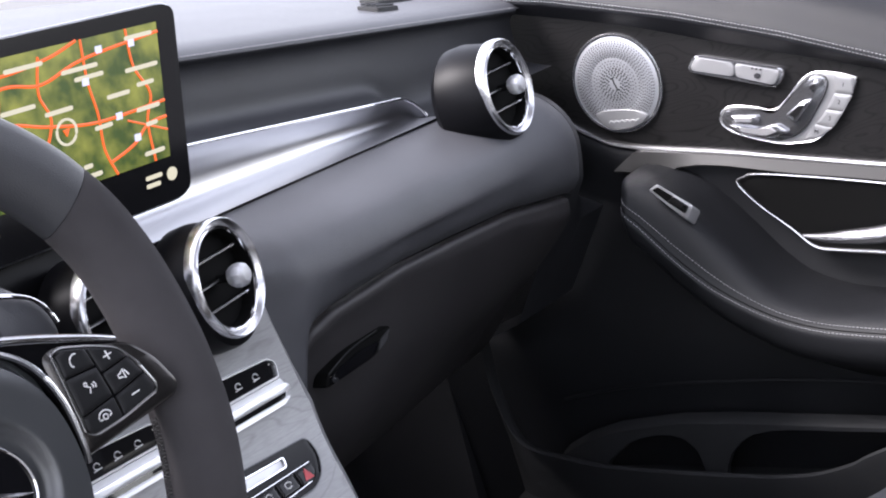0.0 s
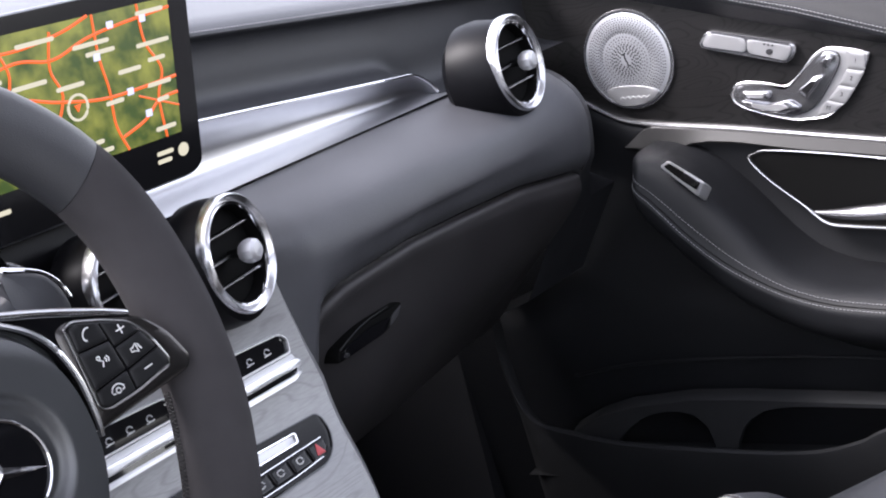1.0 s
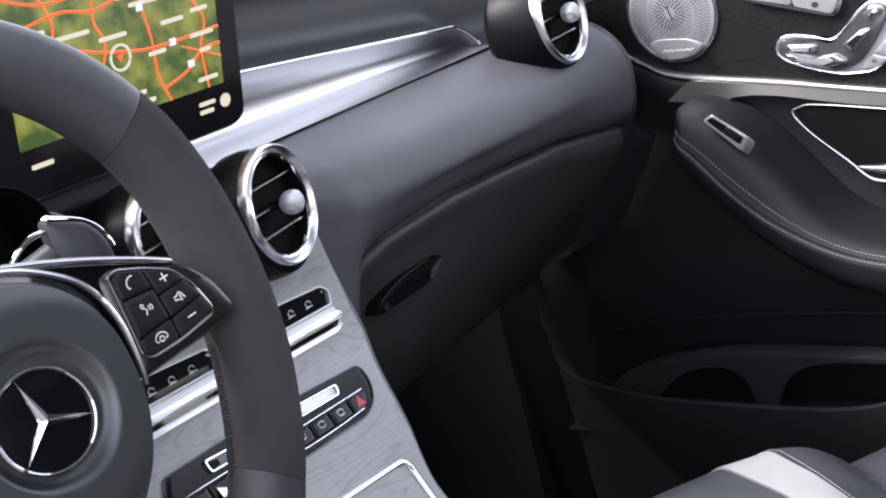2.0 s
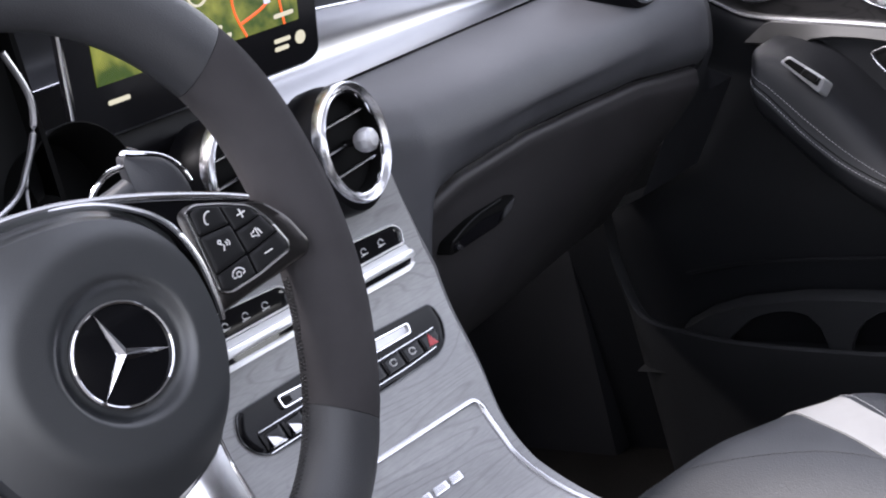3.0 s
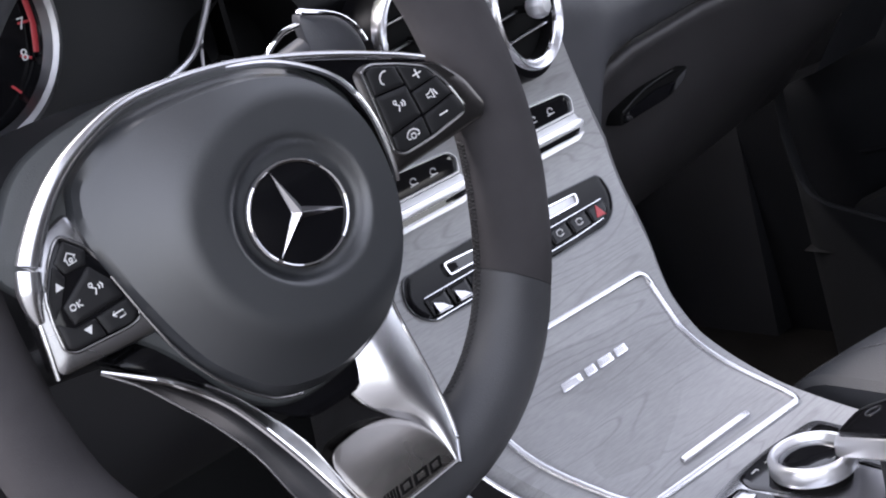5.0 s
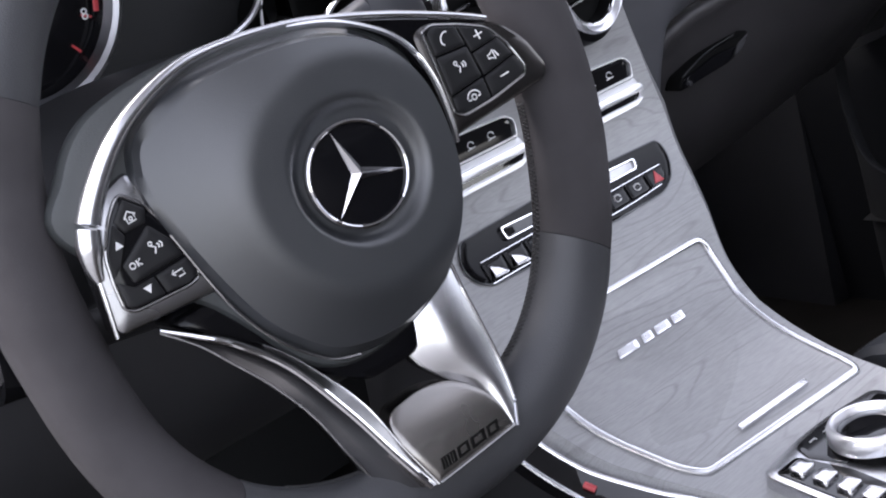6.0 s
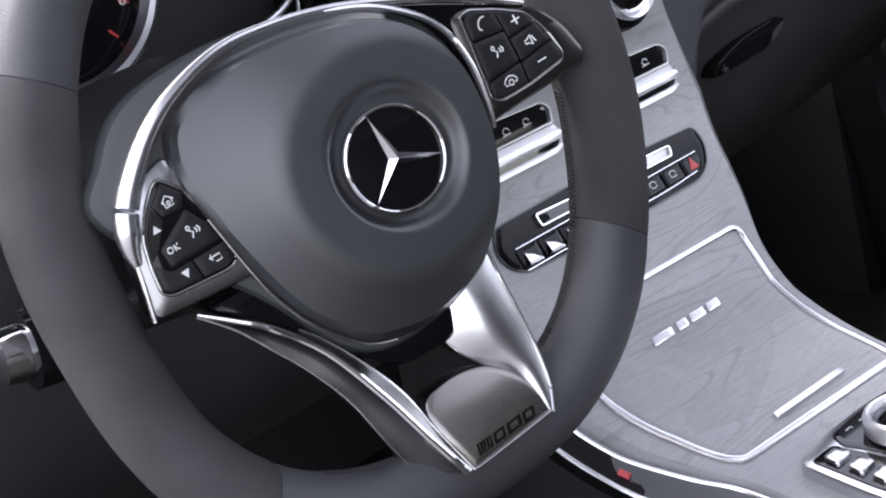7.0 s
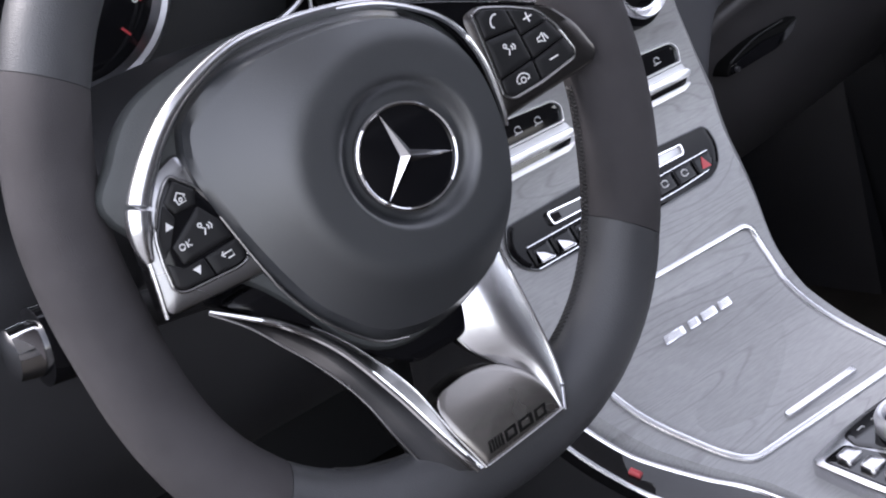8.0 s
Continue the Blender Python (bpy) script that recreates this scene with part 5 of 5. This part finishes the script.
    pod([(0.0700, -0.0262), (0.1330, -0.0245), (0.1372, -0.0195), (0.1328, -0.0014), (0.1235, 0.0135), (0.105, 0.0230), (0.0850, 0.0328), (0.0755, 0.0310), (0.0735, 0.008)],
        [(0.0808, 0.0292), (0.0868, 0.0302), (0.1012, 0.0232), (0.1146, 0.0145), (0.1205, 0.0023), (0.1236, -0.0135), (0.1218, -0.0165), (0.0986, -0.0188), (0.0801, -0.0185), (0.0761, -0.0147), (0.0786, 0.0067)],
        [[(0.0825, 0.0275), (0.0868, 0.0285), (0.0985, 0.0228), (0.0990, 0.0125), (0.0808, 0.0150)], [(0.0995, 0.0225), (0.1135, 0.0138), (0.1165, 0.0080), (0.1000, 0.0075)], [(0.0806, 0.0140), (0.0990, 0.0115), (0.0990, -0.0055), (0.0785, -0.0065)],
         [(0.1000, 0.0066), (0.1170, 0.0070), (0.1205, -0.0040), (0.1002, -0.0060)], [(0.1000, -0.0070), (0.1208, -0.0050), (0.1225, -0.0135), (0.1210, -0.0155), (0.0990, -0.0175)], [(0.0783, -0.0075), (0.0990, -0.0065), (0.0980, -0.0176), (0.0803, -0.0174), (0.0772, -0.0145)]],
        [("phone", 0.0896, 0.0211), ("plus", 0.1075, 0.0138), ("voice", 0.0905, 0.0045), ("mute", 0.1095, 0.0008), ("minus", 0.1105, -0.0110), ("hang", 0.0894, -0.0118)], POD_DARK, "dark chrome button pod")
    # lower spokes
    A = spline([(-0.1085, -0.0298, -0.008), (-0.0932, -0.0430, -0.003), (-0.0804, -0.0558, -0.001), (-0.0645, -0.0787, 0.001), (-0.0509, -0.1137, 0.003), (-0.0414, -0.1452, 0.004), (-0.0335, -0.1690, 0.004)], 8)
    B = spline([(-0.1085, -0.0315, -0.012), (-0.0954, -0.0470, -0.011), (-0.0854, -0.0636, -0.011), (-0.0745, -0.0830, -0.011), (-0.0640, -0.1080, -0.012), (-0.0575, -0.1360, -0.014), (-0.0500, -0.1640, -0.018)], 8)
    C = spline([(-0.1075, -0.0290, -0.014), (-0.0920, -0.0415, -0.010), (-0.0780, -0.0530, -0.010), (-0.0585, -0.0770, -0.009), (-0.0410, -0.1140, -0.006), (-0.0345, -0.1450, -0.002), (-0.0285, -0.1712, 0.002)], 8)
    rows = [[on_wheel(c.x, c.y, c.z - 0.012), on_wheel(*c), on_wheel(*(c.lerp(a, 0.6))), on_wheel(*a), on_wheel(*(a.lerp(b, 0.12) + Vector((0, 0, 0.0012)))), on_wheel(*(a.lerp(b, 0.3) - Vector((0, 0, 0.0008)))), on_wheel(*(a.lerp(b, 0.6) - Vector((0, 0, 0.0010)))), on_wheel(*(a.lerp(b, 0.9))), on_wheel(*b), on_wheel(b.x, b.y, b.z - 0.012)] for a, b, c in zip(A, B, C)]
    sp = part("left_spoke", sheet(rows), STEEL_DARK, w, "brushed dark chrome lower spoke")
    part("spoke_edge", tube([on_wheel(p.x, p.y, p.z + 0.0006) for p in A], [0.0008 + 0.0010 * min(1.0, i / 16) for i in range(len(A))], 8), CHROME, sp, "bright ridge")
    part("spoke_edge", tube([on_wheel(p.x, p.y, p.z) for p in B], 0.0006, 8), SILVER, sp, "thin bright edge")
    part("spoke_edge", tube([on_wheel(p.x, p.y, p.z) for p in C[20:]], 0.0007, 8), SILVER, sp, "thin bright edge")
    R = spline([(0.0420, -0.074, -0.016), (0.0385, -0.0950, -0.011), (0.0376, -0.1120, -0.009), (0.0366, -0.1327, -0.008), (0.0345, -0.1480, -0.006), (0.0315, -0.1600, -0.004), (0.0250, -0.1715, -0.001)], 8)
    L = spline([(-0.0060, -0.0850, -0.022), (-0.0045, -0.1035, -0.016), (-0.0015, -0.1180, -0.013), (0.0070, -0.1315, -0.011), (0.0165, -0.1425, -0.008), (0.0212, -0.1560, -0.004), (0.0228, -0.1700, -0.001)], 8)
    rows = []
    for l, r in zip(L, R):
        width = (r - l).length
        rows.append([on_wheel(l.x, l.y, l.z - 0.012)] + [on_wheel(*(l.lerp(r, k / 8) + Vector((0, 0, 0.16 * width * math.sin(math.pi * k / 8))))) for k in range(9)] + [on_wheel(r.x, r.y, r.z - 0.012)])
    sp = part("right_spoke", sheet(rows), SPOKE, w, "polished silver lower spoke")
    part("spoke_edge", tube([on_wheel(*p) for p in R], 0.0010, 8), CHROME, sp, "bright edge")
    part("spoke_edge", tube([on_wheel(*p) for p in L[6:]], 0.0006, 8), STEEL_DARK, sp, "dark edge")
    bend = lambda u, v, h: on_wheel(u, v, h + 0.004 - 5.5 * max(0.0, v + 0.171) ** 2)
    bd = part("spoke_badge", shell(rounded([(-0.0350, -0.1335), (-0.0290, -0.1275), (-0.0091, -0.1262), (0.0063, -0.1318), (0.0157, -0.1408), (0.0214, -0.1550), (0.0222, -0.1685), (-0.0280, -0.1708), (-0.0340, -0.1480)], [0.004, 0.004, 0.008, 0.008, 0.008, 0.008, 0.0015, 0.0015, 0.01], 5), bend, -0.016, -0.0008, 0.001, 0.0004, rings=8), BADGE, w, "dark brushed metal badge")
    part("badge_lip", tube([bend(u, v, -0.0004) for u, v in ((-0.0278, -0.1706), (-0.015, -0.1702), (0.005, -0.1693), (0.0222, -0.1684))], 0.0008, 6), SILVER, bd, "bright lower lip")
    for k in range(5):
        u0 = -0.0232 + 0.0019 * k
        part("badge_bar", shell([Vector(p) for p in ((u0, -0.1662), (u0 + 0.0011, -0.1661), (u0 + 0.0026, -0.1602), (u0 + 0.0015, -0.1603))], bend, -0.002, 0.0001, 0.0001, rings=2), BLACK, bd, "thin dark slanted bar")
    for u0, u1 in ((-0.0128, -0.0058), (-0.0042, 0.0048), (0.0064, 0.0134)):
        q = [Vector(p) for p in ((u0, -0.1660), (u1, -0.1657), (u1 + 0.0016, -0.1602), (u0 + 0.0016, -0.1605))]
        c = sum(q, Vector((0, 0))) / 4
        part("badge_bar", shell(q, bend, -0.002, 0.0001, 0.0001, inner=[c + (p - c) * 0.62 for p in q]), BLACK, bd, "dark slanted bar")
    part("column_shroud", lathe([(0.034, -0.016), (0.032, -0.05), (0.034, -0.10)], WHEEL @ Matrix.Translation((-0.032, -0.02, 0))), PLASTIC, w, "dark column shroud")


COVER = mat("soft_cover", (0.026, 0.028, 0.031), 0.33, grain=0.12, scale=2200, vary=0.06, spec=0.95)
BUTTON = mat("button_plastic", (0.008, 0.008, 0.009), 0.42, vary=0.05, spec=0.35)
POD_SILVER = mat("pod_silver", (0.34, 0.34, 0.35), 0.27, metal=1.0, vary=0.05)
POD_DARK = mat("pod_dark", (0.085, 0.080, 0.078), 0.24, metal=0.9, vary=0.06)
SPOKE = mat("spoke_alloy", (0.74, 0.74, 0.76), 0.26, metal=1.0, vary=0.04)
steering_wheel()


def stalks():
    s = root("gear_stalk", "dark column stalk with chrome rimmed paddle", "column stalk", at=tuple(on_wheel(0.10, 0.05, -0.06)))
    o = spline([(0.0895, 0.0668, 0), (0.0951, 0.0655, 0), (0.1103, 0.0560, 0), (0.1170, 0.0432, 0), (0.1150, 0.0280, 0), (0.100, 0.024, 0), (0.0880, 0.036, 0), (0.0865, 0.0520, 0)], 5, closed=True)
    part("paddle", shell(o, on_wheel, -0.064, -0.055, 0.004, 0.002), LEATHER_TOP, s, "dark grey paddle")
    part("paddle_rim", tube([on_wheel(p.x, p.y, -0.054) for p in o[:18]], [0.0022 - 0.0001 * min(i, 12) for i in range(18)], 8), CHROME, s, "chrome upper rim")
    part("arm", tube([on_wheel(0.03, 0.03, -0.09), on_wheel(0.06, 0.045, -0.07), on_wheel(0.095, 0.050, -0.062)], [0.008, 0.008, 0.007], 12), LEATHER_TOP, s)
    part("collar", tube(spline([on_wheel(0.064, 0.0560, -0.060), on_wheel(0.070, 0.0600, -0.058), on_wheel(0.078, 0.0628, -0.057), on_wheel(0.0876, 0.0625, -0.056)], 4), 0.0016, 10), CHROME, s, "chrome collar")
    t = root("wiper_stalk", "black column stalk with white symbols and chrome tip", "column stalk", at=tuple(on_wheel(-0.19, -0.02, -0.06)))
    a, b = Vector(on_wheel(-0.03, -0.045, -0.085)), Vector(on_wheel(-0.186, -0.007, -0.058))
    d = (b - a).normalized()
    part("arm", tube([a, b - d * 0.032], 0.010, 16), PLASTIC, t)
    part("sleeve", tube([b - d * 0.034, b - d * 0.033, b - d * 0.006, b - d * 0.005], [0.014, 0.0205, 0.0205, 0.017], 28), GLOSS, t, "black twist sleeve")
    part("sleeve_ring", tube([b - d * 0.030, b - d * 0.0285], 0.0208, 28), CHROME, t, "chrome ring")
    part("tip", tube([b - d * 0.006, b, b + d * 0.008, b + d * 0.010], [0.0145, 0.0145, 0.0135, 0.009], 24), CHROME, t, "chrome push tip")
    side = Vector((0, 0, 1)).cross(d).normalized()
    for k in range(4):
        p = b - d * (0.011 + 0.005 * (k % 2)) + (-side * 0.0150 + Vector((0, 0, 0.0138))) * 1.02 + Vector((0, 0, 0.003 * (k // 2) - 0.003))
        part("symbol", tube([p, p + d * 0.0025], 0.0011, 6), ICON, t, "white symbol")


stalks()


def instrument_cluster():
    c = root("instrument_cluster", "dark instrument cluster with silver dial rings under a hood", "instrument cluster", at=(-0.02, 0.24, 0.75))
    part("face", shell(rounded([(-0.26, 0.69), (0.16, 0.69), (0.165, 0.80), (0.13, 0.84), (-0.22, 0.84), (-0.27, 0.80)], 0.03), facing(0.235), -0.02, 0.0, 0.004), DARK, c, "matt black face")
    for x, z in ((-0.026, 0.766), (-0.20, 0.766)):
        m = pose(x, 0.225, z, 90)
        dl = part("dial", lathe([(0.0, -0.008), (0.055, -0.008), (0.058, -0.004), (0.060, 0.004)], m), GLOSS, c, "black dial")
        part("dial_ring", lathe([(0.058, 0.0), (0.060, 0.008), (0.063, 0.010), (0.066, 0.008), (0.067, -0.004)], m), SATIN, dl, "silver dial ring")
        for k in range(13):
            a = radians(-50 + 23.3 * k)
            p, q = [m @ Vector((r * math.cos(a), r * math.sin(a), -0.0065)) for r in (0.047, 0.054)]
            part("tick", tube([p, q], 0.0009, 5), RED_ICON if k < 3 else ICON, dl, "red tick" if k < 3 else "white tick")
    for ch, x, z in (("7", 0.0225, 0.7625), ("8", 0.0180, 0.7445)):
        cu = bpy.data.curves.new("dial_number", "FONT")
        cu.body, cu.size, cu.extrude, cu.align_x, cu.align_y = ch, 0.010, 0.0002, "CENTER", "CENTER"
        cu.materials.append(ICON)
        tmp = new("tmp", cu)
        bpy.context.view_layer.update()
        me = bpy.data.meshes.new_from_object(tmp.evaluated_get(bpy.context.evaluated_depsgraph_get()))
        bpy.data.objects.remove(tmp)
        me.transform(Matrix.Translation(Vector((x, 0.2305, z)) - Vector(c.location)) @ pose(0, 0, 0, 90))
        new("dial_number", me).parent = c
    part("red_band", tube([(0.0295, 0.2300, 0.778), (0.0300, 0.2300, 0.761), (0.0262, 0.2300, 0.744)], 0.0022, 6, flat=0.3, up=(0, 1, 0)), RED_ICON, c, "red limit band")
    # lower right rim of the binnacle and its hood
    rim = spline([(0.125, 0.19, 0.80), (0.134, 0.19, 0.765), (0.118, 0.19, 0.731), (0.09, 0.19, 0.709), (0.0, 0.185, 0.698), (-0.15, 0.185, 0.698)], 8)
    part("binnacle_rim", tube(rim, 0.0022, 8), SATIN, c, "silver lower rim")
    part("hood", sheet([spline([(x, 0.40, 0.80), (x, 0.30, 0.872 - 0.6 * (x + 0.05) ** 2), (x, 0.16, 0.885 - 0.9 * (x + 0.05) ** 2), (x, 0.15, 0.877 - 0.9 * (x + 0.05) ** 2), (x, 0.25, 0.850 - 0.8 * (x + 0.05) ** 2)], 5) for x in [-0.30 + 0.025 * i for i in range(20)]]), LEATHER_TOP, c, "leather hood")
    part("side_bezel", sheet([spline([(0.140, 0.20, z), (0.15, 0.22, z), (0.16, 0.27, z)], 4) for z in (0.70, 0.74, 0.78, 0.82)], (0.004, 0, 0)), BLACK, c, "gloss black side")
    part("column_cowl", sheet([spline([(x, 0.21, 0.71 - 1.2 * (x - 0.0) ** 2), (x, 0.15, 0.70 - 1.2 * x ** 2), (x, 0.10, 0.68 - 1.2 * x ** 2), (x, 0.09, 0.64 - 1.2 * x ** 2)], 4) for x in [-0.11 + 0.0125 * i for i in range(19)]]), PLASTIC, c, "dark column cowl")
    # round recess, its inside shade painted black, with bright rim between wheel and screen
    m = pose(0.160, 0.205, 0.694, 86, 0, 8)
    part("start_recess", lathe([(0.0500, 0.004), (0.049, 0.005), (0.046, 0.0), (0.040, -0.03), (0.0, -0.032)], m), BLACK, c, "round recess painted black for its shade")
    part("recess_rim", tube([m @ Vector((0.0512 * math.cos(radians(a)), 0.0512 * math.sin(radians(a)), 0.006)) for a in range(128, 236, 4)], [0.0003 + 0.0010 * math.sin(math.pi * i / 26) for i in range(27)], 8), SATIN, c, "thin chrome rim")


instrument_cluster()


# ---- passenger seat ----
def seat():
    s = root("passenger_seat", "dark leather passenger seat with white stripe and stitching", "car seat", at=(0.75, -0.25, 0.0))

    def front(x):
        return lerp([(0.40, 0.080), (0.455, 0.073), (0.501, 0.067), (0.556, 0.048), (0.612, 0.016), (0.636, -0.005), (0.70, -0.03), (0.80, -0.08), (1.02, -0.16)], x)

    def top(x, d):
        """A point of the cushion at x, d behind its front edge."""
        y = front(x) - d
        z = 0.349 - 9.0 * max(0.0, 0.03 - d) ** 2 - 0.05 * max(0.0, d - 0.1)
        z -= 0.045 * min(1.0, max(0.0, (x - 0.645 + 0.66 * max(0.0, d - 0.03)) / 0.06)) ** 1.5 if x < 0.93 else 0.0
        drop = 0.026 * (max(0.0, 0.570 - x) / 0.073) ** 2
        return Vector((x, y + 1.0 * drop, z - drop))

    def edge_lo(d):
        return 0.612 - 0.40 * max(0.0, d - 0.0)

    def edge_hi(d):
        return 0.645 - 0.42 * max(0.0, d - 0.0)

    def band(a, b, lift, nx=16, ny=40):
        ds = [-0.06 + 0.52 * j / ny for j in range(ny + 1)]
        return sheet([[top(a(d) + (b(d) - a(d)) * i / nx, d) + Vector((0, 0, lift)) for i in range(nx + 1)] for d in ds], (0, 0, -0.02))

    part("inner_bolster", band(lambda d: 0.497, lambda d: edge_lo(d) - 0.0006, 0.0), LEATHER_SEAT, s, "dark leather side bolster")
    part("bolster_side", sheet([[top(0.497, d), top(0.497, d) + Vector((-0.006, 0, -0.006)), top(0.497, d) + Vector((-0.006, 0, -0.03)), Vector((0.505, top(0.497, d).y, 0.16))] for d in [-0.06 + 0.012 * i for i in range(45)]]), LEATHER_SEAT, s, "dark leather flank")
    part("stripe", band(edge_lo, edge_hi, 0.0015, 6), WHITE_LEATHER, s, "white leather stripe")
    part("cushion", band(lambda d: edge_hi(d) + 0.0006, lambda d: 0.93, 0.0, 30), LEATHER_SEAT, s, "dark leather cushion")
    part("outer_bolster", band(lambda d: 0.9306, lambda d: 1.01, -0.02), LEATHER_SEAT, s, "dark leather side bolster")
    stitches([top(edge_hi(d) + 0.004, d) + Vector((0, 0, 0.001)) for d in [0.005 * i for i in range(60)]], THREAD, s)
    stitches([top(0.51 + 0.04 * math.sin(d * 12), d) + Vector((0, 0, 0.0005)) for d in [-0.02 + 0.005 * i for i in range(50)]], THREAD_DARK, s)
    part("base", boxy(0.50, 1.0, -0.60, -0.08, 0.0, 0.28, 0.03), DARK, s, "dark seat base")
    part("backrest", sheet([spline([(x, -0.70, 0.27), (x, -0.76, 0.6), (x, -0.84, 0.85), (x, -0.90, 0.96), (x, -0.98, 0.96), (x, -0.96, 0.27)], 5) for x in [0.49 + 0.04 * i for i in range(14)]]), LEATHER_SEAT, s, "dark leather backrest")


seat()
